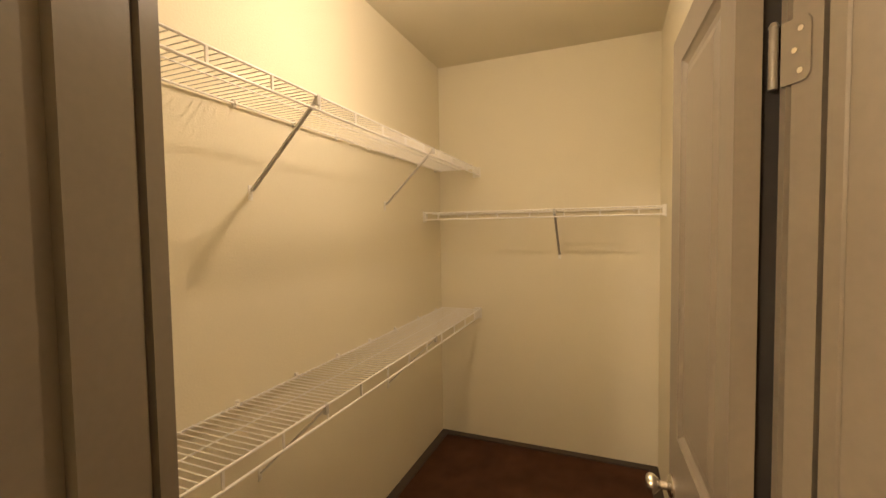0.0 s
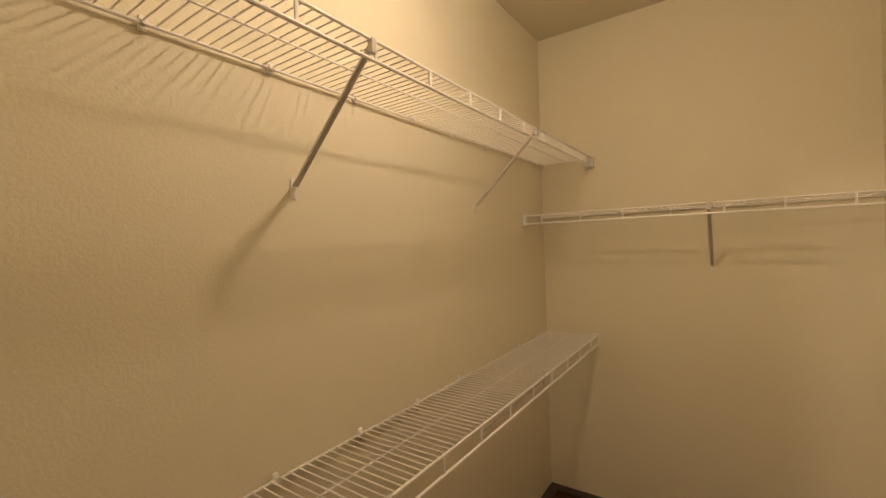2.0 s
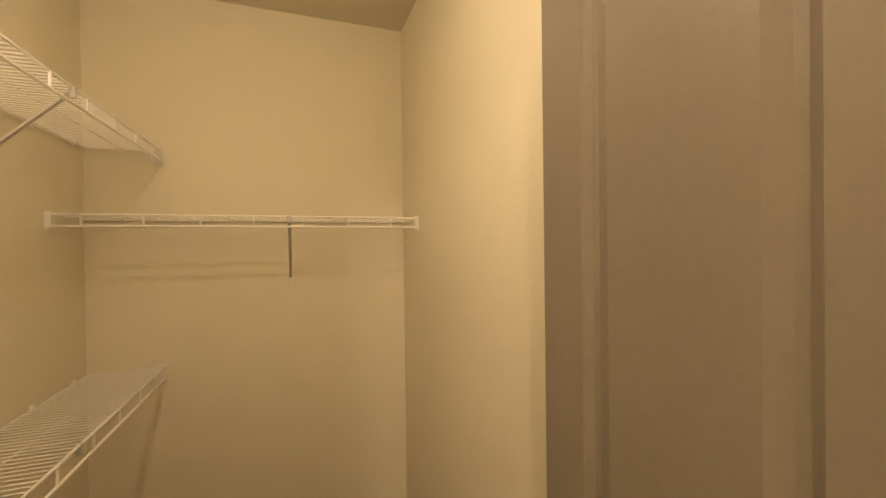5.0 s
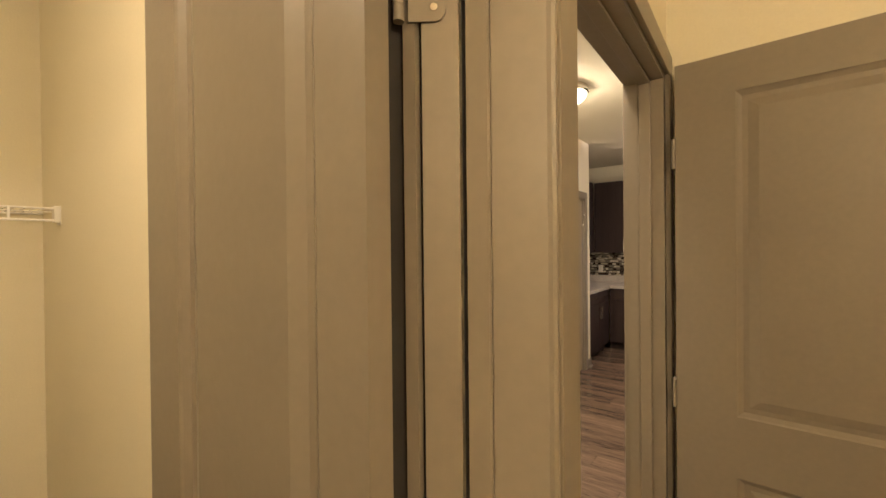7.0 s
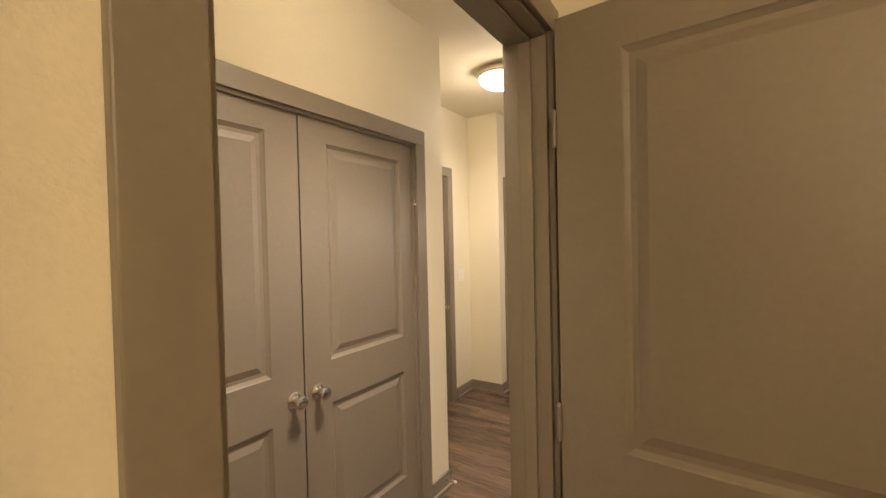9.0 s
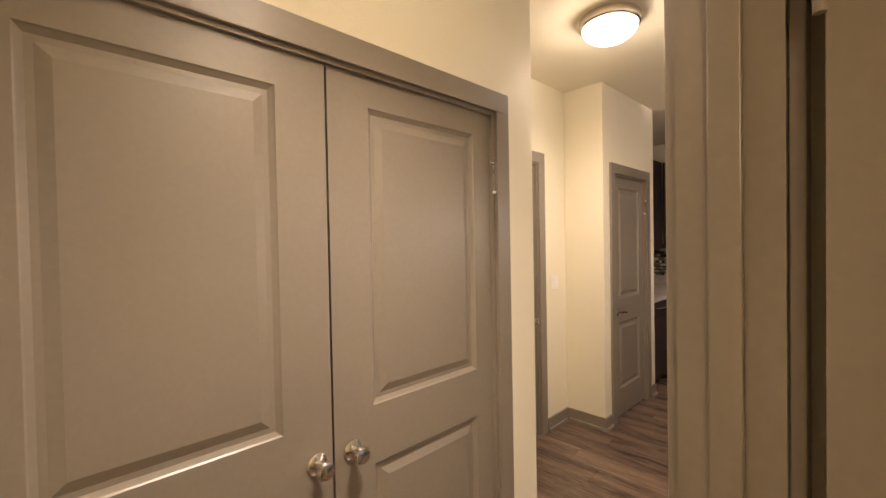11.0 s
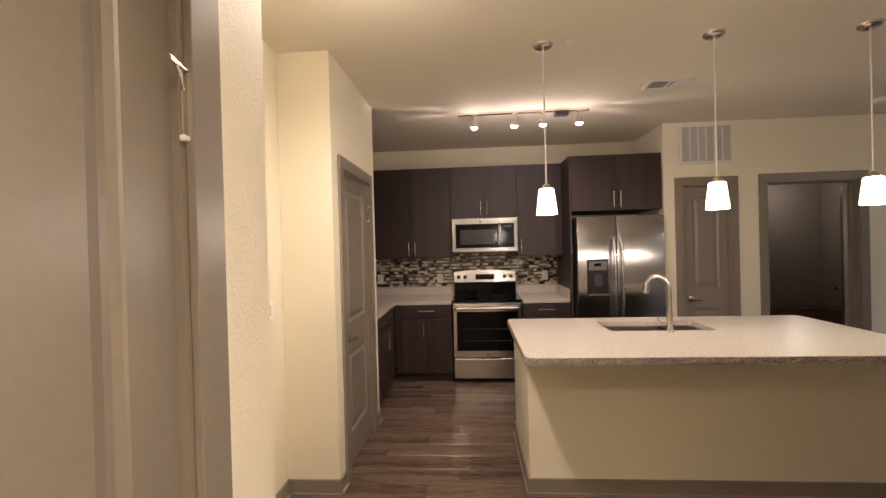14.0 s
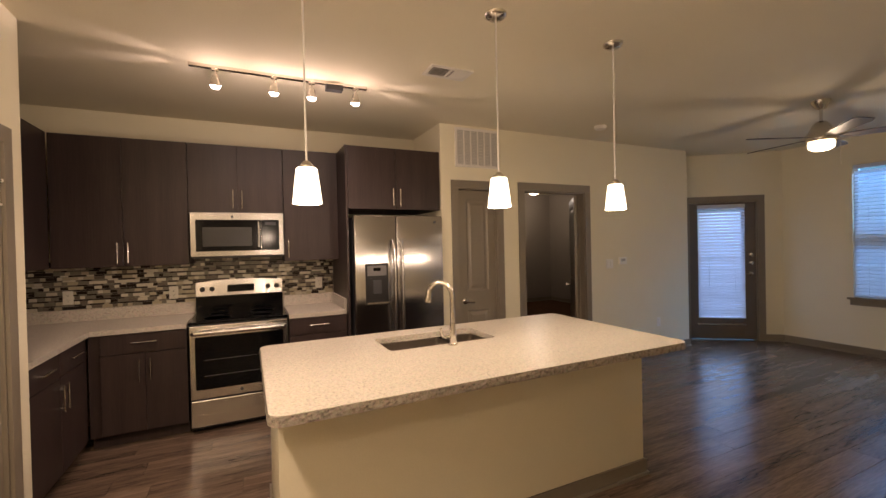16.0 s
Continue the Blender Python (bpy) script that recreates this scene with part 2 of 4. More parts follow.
def tube(bm, pts, r, n=8):
    """A round bar through the points."""
    rings = []
    pts = [Vector(p) for p in pts]
    for i, p in enumerate(pts):
        d = (pts[min(i + 1, len(pts) - 1)] - pts[max(i - 1, 0)]).normalized()
        q = d.to_track_quat("Z", "Y").to_matrix()
        rings.append([bm.verts.new(p + q @ Vector((math.cos(2 * math.pi * k / n) * r, math.sin(2 * math.pi * k / n) * r, 0))) for k in range(n)])
    for a, b in zip(rings, rings[1:]):
        best = min(range(n), key=lambda s: sum((a[k].co - b[(k + s) % n].co).length for k in range(n)))
        for k in range(n):
            bm.faces.new((a[k], a[(k + 1) % n], b[(k + 1 + best) % n], b[(k + best) % n]))
    bm.faces.new(rings[0][::-1])
    bm.faces.new(rings[-1])
    return bm


def lathe(bm, profile, m=Matrix(), n=28):
    """Turns (radius, height) pairs round the local z axis."""
    rings = []
    for r, z in profile:
        rings.append([bm.verts.new(m @ Vector((r * math.cos(2 * math.pi * k / n), r * math.sin(2 * math.pi * k / n), z))) for k in range(n)])
    for a, b in zip(rings, rings[1:]):
        for k in range(n):
            bm.faces.new((a[k], a[(k + 1) % n], b[(k + 1) % n], b[k]))
    if profile[0][0] > 1e-4:
        bm.faces.new(rings[0][::-1])
    if profile[-1][0] > 1e-4:
        bm.faces.new(rings[-1])
    return bm


def prism(bm, poly, z0, z1):
    lo = [bm.verts.new((x, y, z0)) for x, y in poly]
    hi = [bm.verts.new((x, y, z1)) for x, y in poly]
    k = len(poly)
    bm.faces.new(lo[::-1])
    bm.faces.new(hi)
    for i in range(k):
        bm.faces.new((lo[i], lo[(i + 1) % k], hi[(i + 1) % k], hi[i]))
    return bm


def part(name, bm, material, parent=None, label="", smooth=False, m=None):
    """Links a bmesh as one mesh object under a thing or a part."""
    bmesh.ops.recalc_face_normals(bm, faces=bm.faces)
    me = bpy.data.meshes.new(name)
    bm.to_mesh(me)
    bm.free()
    me.materials.append(material)
    if smooth:
        me.polygons.foreach_set("use_smooth", [True] * len(me.polygons))
        me.set_sharp_from_angle(angle=radians(40))
    ob = new(name, me)
    ob.parent = parent
    if m is not None:
        ob.matrix_local = m
    return tagged(ob, label) if label else ob


def thing(name, m, label, category, group="", kind=""):
    ob = new(name)
    ob.empty_display_size = 0.1
    ob.matrix_world = m
    return tagged(ob, label, category, group, kind)


def structure(name, bm, material, label, category):
    return tagged(part(name, bm, material), label, category, kind="structure")


# ---- large structure ----
def wall(name, lo, hi, holes=(), label="cream painted orange-peel plaster wall", paint=None):
    """A wall box with openings through it; holes are (from, to, bottom, top) along its longer side."""
    along = 0 if hi[0] - lo[0] > hi[1] - lo[1] else 1
    bm = bmesh.new()

    def piece(a, b, z0, z1):
        if b - a > 1e-4 and z1 - z0 > 1e-4:
            p, q = [lo[0], lo[1], z0], [hi[0], hi[1], z1]
            p[along], q[along] = a, b
            box(bm, p, q)
    at = lo[along]
    for a, b, z0, z1 in sorted(holes):
        piece(at, a, 0, H)
        piece(a, b, 0, z0)
        piece(a, b, z1, H)
        at = b
    piece(at, hi[along], 0, H)
    return structure(name, bm, paint or WALL, label, "wall")


DH = 2.06  # door opening height
wall("wall_closet_south", (-2.12, -0.12), (0.55, 0.0))
wall("wall_closet_west", (-2.12, 0.0), (-2.0, 1.48))
wall("wall_closet_north", (-2.12, 1.48), (0.10, 1.60))
# the closet's doorway, set askew to the other walls to fit the camera's view
JL, JR = Vector((0.42, 0.48)), Vector((0.145, 1.445))
ALONG = (JR - JL).normalized()
OUT = Vector((ALONG.y, -ALONG.x))
THICK = 0.125
SL = JL - ALONG * 1.15
DEEP = 0.30  # thicker on this side of the doorway to fit the camera's view
JW = JL - ALONG * 0.02
bm = prism(bmesh.new(), [tuple(SL), tuple(SL + OUT * DEEP), tuple(JW + OUT * DEEP), tuple(JW)], 0, H)
structure("wall_closet_front", bm, WALL, "cream painted wall beside the closet doorway", "wall")
JRO = JR + OUT * THICK
bm = prism(bmesh.new(), [(0.165, 1.454), (0.240, 1.497), (0.2155, 1.546), (0.2155, 1.60), (0.10, 1.60), (0.10, 1.48), (0.135, 1.452)], 0, H)
structure("wall_closet_corner", bm, WALL, "cream painted wall corner between closet and hall doors", "wall")
bm = prism(bmesh.new(), [tuple(JW), tuple(JW + OUT * THICK), tuple(JRO), tuple(JR)], DH, H)
structure("wall_closet_header", bm, WALL, "cream painted wall above the closet doorway", "wall")
wall("wall_bath_west", (0.10, 1.60), (0.215, 2.69), [(1.715, 2.645, 0, DH + 0.02)])
wall("wall_living_south", (0.10, 2.69), (7.02, 2.81))
wall("wall_bath_east", (2.0, -0.75), (2.12, 2.69))
wall("wall_bath_south", (0.55, -0.75), (2.0, -0.63))
wall("wall_laundry", (-0.925, 1.60), (-0.805, 3.66), [(1.855, 3.385, 0, DH)])
wall("wall_laundry_return", (-1.50, 3.54), (-0.925, 3.66))
wall("wall_laundry_back", (-1.62, 1.60), (-1.50, 3.54))
wall("wall_entry", (-1.62, 3.54), (-1.50, 5.20), [(3.90, 4.79, 0, DH + 0.06)])
wall("wall_pantry_south", (-1.62, 5.20), (-1.17, 5.32))
wall("wall_pantry_east", (-1.29, 5.32), (-1.17, 6.30), [(5.390, 6.090, 0, DH)])
wall("wall_pantry_north", (-1.97, 6.18), (-1.29, 6.30))
wall("wall_kitchen_west", (-1.97, 6.30), (-1.85, 7.95))
wall("wall_kitchen_north", (-1.97, 7.95), (1.82, 8.07))
wall("wall_fridge_side", (1.70, 7.205), (1.82, 7.95))
wall("wall_living_north", (1.82, 7.205), (5.53, 7.325), [(1.885, 2.365, 0, 2.10), (2.72, 3.625, 0, 2.11)])
wall("wall_living_return", (5.41, 7.325), (5.53, 7.85))
wall("wall_living_east", (6.88, 2.81), (7.0, 6.70), [(4.35, 5.93, 0.72, 2.40)])
TAUPE = "dark taupe bedroom wall"
wall("wall_bedroom_west", (2.38, 7.325), (2.50, 12.0), label=TAUPE, paint=BEDROOMWALL)
wall("wall_bedroom_north", (2.38, 12.0), (7.17, 12.12), label=TAUPE, paint=BEDROOMWALL)
wall("wall_bedroom_east", (7.05, 9.07), (7.17, 12.0), label=TAUPE, paint=BEDROOMWALL)
wall("wall_bedroom_return", (5.29, 7.325), (5.41, 8.95), label=TAUPE, paint=BEDROOMWALL)
wall("wall_bedroom_south", (5.29, 8.95), (7.17, 9.07), label=TAUPE, paint=BEDROOMWALL)
# the angled wall with the balcony door
ANG0, ANG1 = Vector((5.42, 7.80)), Vector((6.90, 6.68))
ALEN = (ANG1 - ANG0).length
ANGLE = math.degrees(math.atan2(ANG1.y - ANG0.y, ANG1.x - ANG0.x))
AM = pose(ANG0.x, ANG0.y, 0, 0, 0, ANGLE)
BD0, BD1 = 0.617, 1.50
ob = wall("wall_living_angled", (0, 0), (ALEN + 0.05, 0.12), [(BD0 - 0.02, BD1 + 0.02, 0, 2.05)])
ob.matrix_world = AM

structure("ceiling", boxes(((-2.2, -0.8, H), (7.2, 12.2, H + 0.1))), CEIL, "cream textured flat ceiling", "ceiling")
floor = structure("floor", boxes(((-2.2, -0.8, -0.12), (7.2, 12.2, -0.006))), SUBFLOOR, "dark grey-brown wood plank floor", "floor")
structure("closet_carpet", prism(bmesh.new(), [(-2.0, 0.0), (0.53, 0.0), tuple(JL + OUT * 0.06), tuple(JR + OUT * 0.06), (0.10, 1.48), (-2.0, 1.48)], -0.005, 0.008), CARPET, "dark brown low-pile closet carpet", "carpet")
structure("ground", boxes(((-60, -60, -0.5), (80, 80, -0.4))), LAWN, "green lawn outside the windows", "ground")


def baseboard(a, b, flip=1):
    """Taupe baseboard with a small shoe along a wall face from a to b; flip picks the side."""
    a, b = Vector(a), Vector(b)
    d = (b - a).normalized()
    o = Vector((-d.y, d.x)) * flip
    bm = bmesh.new()
    for t, z0, z1 in ((0.014, 0.0, 0.098), (0.030, 0.0, 0.020)):
        prism(bm, [tuple(a), tuple(b), tuple(b + o * t), tuple(a + o * t)], z0, z1)
    return structure("baseboard", bm, TRIM, "taupe painted baseboard with shoe moulding", "baseboard")


# flat strips laid to fit the camera's view of a dark wall-foot band
for a, b in (((-2.0, 0.0), (0.50, 0.055)), ((-2.0, 0.055), (-1.945, 1.425)), ((-2.0, 1.425), (0.10, 1.48))):
    structure("trim", boxes(((*a, 0.008), (*b, 0.020)), bevel=0.003), EDGE, "flat dark brown strip standing in for the closet's wall-foot band", "trim")
baseboard((-0.805, 3.47), (-0.805, 3.675), -1)
baseboard((-0.79, 3.66), (-1.50, 3.66), -1)
baseboard((-1.50, 4.88), (-1.50, 5.20), -1)
baseboard((-1.50, 5.20), (-1.155, 5.20), -1)
baseboard((-1.17, 5.185), (-1.17, 5.300), -1)
baseboard((-1.17, 6.185), (-1.17, 6.30), -1)
baseboard((1.70, 7.205), (1.80, 7.205), -1)
baseboard((2.45, 7.205), (2.63, 7.205), -1)
baseboard((3.71, 7.205), (5.54, 7.205), -1)
baseboard((6.88, 2.81), (6.88, 6.68), 1)
p, q = AM @ Vector((BD1 + 0.09, 0, 0)), AM @ Vector((ALEN, 0, 0))
baseboard((p.x, p.y), (q.x, q.y), -1)
baseboard((2.50, 12.0), (7.05, 12.0), -1)
baseboard((7.05, 11.985), (7.05, 9.07), -1)


# ---- doors ----
def door_frame(name, m, w, h, depth, stop_at, casing=(True, True), cw=0.082):
    """Jamb with stop, and flat casing boards; local x across the opening, y through the wall (0 to depth)."""
    root = thing(name, m, "taupe painted door frame with flat casing", "door frame", kind="structure")
    t = 0.019
    part("jamb", boxes(((0, 0, 0), (t, depth, h)), ((w - t, 0, 0), (w, depth, h)), ((t, 0, h - t), (w - t, depth, h))), TRIM, root)
    s = 0.011
    part("stop", boxes(((t, stop_at, 0), (t + s, stop_at + 0.036, h - t)), ((w - t - s, stop_at, 0), (w - t, stop_at + 0.036, h - t)),
                       ((t + s, stop_at, h - t - s), (w - t - s, stop_at + 0.036, h - t)), bevel=0.002), TRIM, root)
    for side, y0, y1 in ((0, -0.017, -0.001), (1, depth + 0.001, depth + 0.017)):
        if casing[side]:
            r = 0.006
            part("casing", boxes(((r - cw, y0, 0), (r, y1, h - r)), bevel=0.002), TRIM, root)
            part("casing", boxes(((w - r, y0, 0), (w - r + cw, y1, h - r)), bevel=0.002), TRIM, root)
            part("head_casing", boxes(((r - cw, y0, h - r), (w - r + cw, y1, h - r + cw)), bevel=0.002), TRIM, root)
    return root


def panel_rings(bm, x0, x1, z0, z1, y, s):
    """One moulded panel face: slope in, groove, slope up to a raised field."""
    rings = []
    for inset, deep in ((0, 0), (0.004, 0.004), (0.016, 0.0115), (0.030, 0.0115), (0.056, 0.0025)):
        yy = y + s * deep
        rings.append([bm.verts.new(v) for v in ((x0 + inset, yy, z0 + inset), (x1 - inset, yy, z0 + inset), (x1 - inset, yy, z1 - inset), (x0 + inset, yy, z1 - inset))])
    for a, b in zip(rings, rings[1:]):
        for k in range(4):
            bm.faces.new((a[k], a[(k + 1) % 4], b[(k + 1) % 4], b[k]))
    bm.faces.new(rings[-1])


def knob(parent, x, y, z, s, lever=0):
    """A door knob on a rose; s is the way it points along y, lever its handle's way along x."""
    m = Matrix.Translation((x, y, z)) @ pose(0, 0, 0, 90 if s < 0 else -90, 0, 0)
    k = part("knob", lathe(bmesh.new(), [(0.0, 0.0), (0.031, 0.0), (0.031, 0.004), (0.024, 0.010), (0.012, 0.014), (0.011, 0.030), (0.018, 0.036), (0.026, 0.046), (0.0265, 0.054), (0.022, 0.062), (0.010, 0.0655), (0.0, 0.066)] if not lever
             else [(0.0, 0.0), (0.032, 0.0), (0.032, 0.005), (0.026, 0.011), (0.012, 0.014), (0.011, 0.050), (0.0, 0.052)], m, 20), NICKEL, parent, "satin nickel door knob" if not lever else "satin nickel lever rose", True)
    if lever:
        yy = y + s * 0.043
        part("lever", tube(bmesh.new(), [(x, yy, z), (x + lever * 0.03, yy + s * 0.004, z), (x + lever * 0.06, yy + s * 0.002, z - 0.003), (x + lever * 0.088, yy, z - 0.007)], 0.0105), NICKEL, k, "satin nickel lever handle", True)
    return k


def hinge(parent, x, y, z, stop_pin=False, sx=1, sy=-1, leaf=None):
    bm = bmesh.new()
    cyl(bm, (x, y, z - 0.045), (x, y, z + 0.045), 0.0062, n=10)
    cyl(bm, (x, y, z + 0.045), (x, y, z + 0.052), 0.0075, 0.004, n=10)
    for k in (-0.027, -0.009, 0.009, 0.027):
        cyl(bm, (x, y, z + k - 0.0008), (x, y, z + k + 0.0008), 0.0068, n=10)
    h = part("hinge", bm, TRIM, parent, "painted steel butt hinge", True)
    if leaf:
        part("hinge_leaf", prism(bmesh.new(), [leaf[0], leaf[1], leaf[2], leaf[3]], z - 0.045, z + 0.045), TRIM, h, "painted hinge leaf")
    if stop_pin:
        yo = y + sy * 0.013
        bm = tube(bmesh.new(), [(x - sx * 0.012, yo, z + 0.060), (x + sx * 0.052, yo + sy * 0.012, z + 0.060)], 0.0042)
        tube(bm, [(x + sx * 0.030, yo + sy * 0.008, z + 0.058), (x + sx * 0.004, yo, z + 0.024)], 0.0028)
        box(bm, (x - 0.007, min(y, yo), z - 0.052), (x + 0.007, max(y, yo), z + 0.066), 0.002)
        st = part("hinge_pin_stop", bm, NICKEL, h, "nickel hinge-pin door stop")
        part("stop_tip", boxes(((x - 0.008, min(y, yo + sy * 0.003), z - 0.061), (x + 0.008, max(y, yo + sy * 0.003), z - 0.050)), ((x - sx * 0.012 - 0.007, yo - 0.008, z + 0.052), (x - sx * 0.012 + 0.007, yo + 0.008, z + 0.068)), bevel=0.003), WHITE, st, "white rubber tips")
    return h


def panel_door(name, m, w, label, knobs=(), hinges=(), h=2.03, stile=0.118, bands=(0.235, 0.80, 1.005, 1.95), t=0.035, lever=0, knob_x=None, knob_z=0.90, pins=(), hy=None, stile2=None):
    """A two-panel moulded door; local x from hinge edge 0 to w, faces at y = 0 and t."""
    root = thing(name, m, label, "door", kind="structure")
    z0, z1, z2, z3 = bands
    right = w - (stile2 or stile)
    part("door_slab", boxes(((0, 0, 0.008), (stile, t, h)), ((right, 0, 0.008), (w, t, h)), ((stile, 0, 0.008), (right, t, z0)),
                            ((stile, 0, z1), (right, t, z2)), ((stile, 0, z3), (right, t, h))), TRIM, root)
    for a, b in ((z0, z1), (z2, z3)):
        bm = bmesh.new()
        panel_rings(bm, stile, right, a, b, 0, 1)
        panel_rings(bm, stile, right, a, b, t, -1)
        part("door_panel", bm, TRIM, root)
    for s in knobs:
        knob(root, knob_x if knob_x is not None else w - 0.065, 0 if s < 0 else t, knob_z, s, lever)
    for z in hinges:
        hinge(root, -0.004, hy if hy is not None else -0.006, z, z in pins)
    return root


# closet doorway and its door, swung into the closet
cfr = thing("closet_door_frame", pose(0, 0, 0), "taupe painted closet door frame with stops", "door frame", kind="structure")


def board(name, at, a0, a1, o0, o1, z1=DH):
    """A board in the askew frame: a along the opening from the jamb at, o outward through the wall."""
    c = [at + ALONG * a + OUT * o for a, o in ((a0, o0), (a1, o0), (a1, o1), (a0, o1))]
    return part(name, prism(bmesh.new(), [tuple(v) for v in c], 0, z1), TRIM, cfr)


board("jamb", JL, -0.019, 0.0, 0.0, 0.040)
board("jamb", JL, -0.019, -0.013, 0.041, 0.062)
board("stop", JL, -0.019, 0.004, 0.063, 0.180)
board("jamb", JL, -0.019, -0.013, 0.181, 0.212)
board("casing", JL, -0.019, -0.002, 0.213, 0.300)


def upright(name, poly, material=None, label="", z1=DH):
    """An upright board of the hinge side, from its outline in plan."""
    return part(name, prism(bmesh.new(), poly, 0.002, z1), material or TRIM, cfr, label)


HJ, HU = Vector((0.161, 1.425)), Vector((0.832, 0.555))   # hinge jamb: its near edge and the way along its face
HN = Vector((HU.y, -HU.x))
upright("jamb", [(0.161, 1.425), (0.1945, 1.4473), (0.184, 1.4625), (0.1505, 1.440)])
upright("stop", [(0.2005, 1.4515), (0.2210, 1.4610), (0.2225, 1.4650), (0.2120, 1.4790), (0.1905, 1.4660)])
upright("casing", [(0.2232, 1.4652), (0.2750, 1.4925), (0.2800, 1.4930), (0.2835, 1.4965), (0.2828, 1.5020), (0.2640, 1.5475), (0.2160, 1.5475), (0.2405, 1.4980), (0.2130, 1.4795)])
# strip placed to fit the camera's view of a lit line here
upright("edge_strip", [(0.1400, 1.4180), (0.1555, 1.4200), (0.1520, 1.4360), (0.1370, 1.4340)], None, "narrow strip standing in for the lit edge behind the hinge gap")
# black uprights that paint shade into the hinge and stop gaps
upright("gap_shade", [(0.1180, 1.3900), (0.1240, 1.3900), (0.1360, 1.4350), (0.1300, 1.4500), (0.1180, 1.4450)], GAPSHADE, "black strip painting the shade behind the hinge")
upright("gap_shade", [(0.1540, 1.4310), (0.1580, 1.4310), (0.1500, 1.4400), (0.1460, 1.4390)], GAPSHADE)
upright("gap_shade", [(0.1935, 1.4545), (0.1985, 1.4575), (0.1930, 1.4655), (0.1880, 1.4625)], GAPSHADE)
for z in (1.795, 1.025, 0.255):
    rim = [(-0.014, -0.045), (0.016, -0.045), (0.022, -0.043), (0.026, -0.037), (0.027, -0.030), (0.027, 0.030), (0.026, 0.037), (0.022, 0.043), (0.016, 0.045), (-0.014, 0.045)]
    bm = bmesh.new()
    near, far = [], []
    for o, dz in rim:
        for a, ring in ((0.0032, near), (0.0003, far)):
            q = HJ + HU * o + HN * a
            ring.append(bm.verts.new((q.x, q.y, z + dz)))
    bm.faces.new(near)
    for k in range(len(rim)):
        k2 = (k + 1) % len(rim)
        bm.faces.new((near[k], far[k], far[k2], near[k2]))
    lf = part("hinge_leaf", bm, TRIM, cfr, "painted hinge leaf with screws and rounded corners")
    for dz, o in ((0.028, 0.014), (0.0, 0.006), (-0.030, 0.014)):
        q, q2 = HJ + HU * o + HN * 0.0032, HJ + HU * o + HN * 0.0044
        part("screw", cyl(bmesh.new(), (q.x, q.y, z + dz), (q2.x, q2.y, z + dz), 0.0042, n=10), NICKEL, lf)
panel_door("door_1", pose(0.1397, 1.396, 0.005, 0, 0, 182.1), 0.516, "taupe painted two-panel closet door standing open", (-1, 1), (1.79, 1.02, 0.25), stile=0.078, stile2=0.105, hy=-0.012, t=0.035, knob_x=0.462, knob_z=0.85)
# doorway from bath to hall, door opened into the bath
door_frame("hall_door_frame", pose(0.215, 1.715, 0, 0, 0, 90), 0.93, DH + 0.02, 0.115, 0.040, (True, True), cw=0.072)
panel_door("door_2", pose(0.250, 2.600, 0.005, 0, 0, -4), 0.83, "taupe painted two-panel door swung open into the room", (-1,), (1.79, 1.02, 0.25), stile=0.160, stile2=0.118, h=2.074, bands=(0.235, 0.80, 0.983, 1.957), hy=-0.003)
# laundry pair
LBANDS = (0.235, 0.81, 0.998, 1.941)
door_frame("laundry_door_frame", pose(-0.805, 1.855, 0, 0, 0, 90), 1.53, DH, 0.12, 0.055, (True, False))
panel_door("door_3", pose(-0.820, 1.877, 0.005, 0, 0, 90), 0.740, "taupe painted two-panel laundry door, closed", (), (), h=2.035, stile=0.108, stile2=0.145, bands=LBANDS)
panel_door("door_4", pose(-0.820, 2.624, 0.005, 0, 0, 90), 0.741, "taupe painted two-panel laundry door, closed", (), (), h=2.035, stile=0.141, stile2=0.100, bands=LBANDS)
d3, d4 = bpy.data.objects["door_3"], bpy.data.objects["door_4"]
knob(d3, 0.742 - 0.052, 0, 0.885, -1)
knob(d4, 0.060, 0, 0.885, -1)
for z, pin in ((1.772, True), (0.985, False), (0.25, False)):
    hinge(d4, 0.750, -0.008, z, pin, -1)
    hinge(d3, -0.006, -0.008, z, False)
# pantry, entry, utility doors
door_frame("pantry_door_frame", pose(-1.17, 5.390, 0, 0, 0, 90), 0.70, DH, 0.12, 0.055, (True, False))
panel_door("door_5", pose(-1.187, 5.412, 0.005, 0, 0, 90), 0.656, "taupe painted two-panel pantry door, closed", (-1,), (), h=2.035, stile=0.105, lever=1, knob_x=0.065)
for z, pin in ((1.80, True), (0.985, False), (0.25, False)):
    hinge(bpy.data.objects["door_5"], 0.664, -0.008, z, pin, -1)
door_frame("entry_door_frame", pose(-1.50, 3.90, 0, 0, 0, 90), 0.89, DH + 0.06, 0.12, 0.055, (True, False))
panel_door("door_6", pose(-1.525, 3.922, 0.005, 0, 0, 90), 0.846, "taupe painted two-panel entry door, closed", (-1,), (), h=2.09)
door_frame("utility_door_frame", pose(1.885, 7.205, 0), 0.48, 2.10, 0.12, 0.055, (True, False))
panel_door("door_7", pose(1.907, 7.224, 0.005), 0.436, "taupe painted narrow two-panel utility door, closed", (-1,), (), h=2.07, stile=0.085, lever=1, knob_x=0.055, bands=(0.235, 0.80, 1.005, 1.97))
door_frame("bedroom_door_frame", pose(2.72, 7.205, 0), 0.905, 2.11, 0.12, 0.07, (True, True))
panel_door("door_8", pose(3.615, 7.330, 0.005, 0, 0, 52), 0.80, "taupe painted bedroom door standing open in the dark room", (1, -1), (), h=2.06)

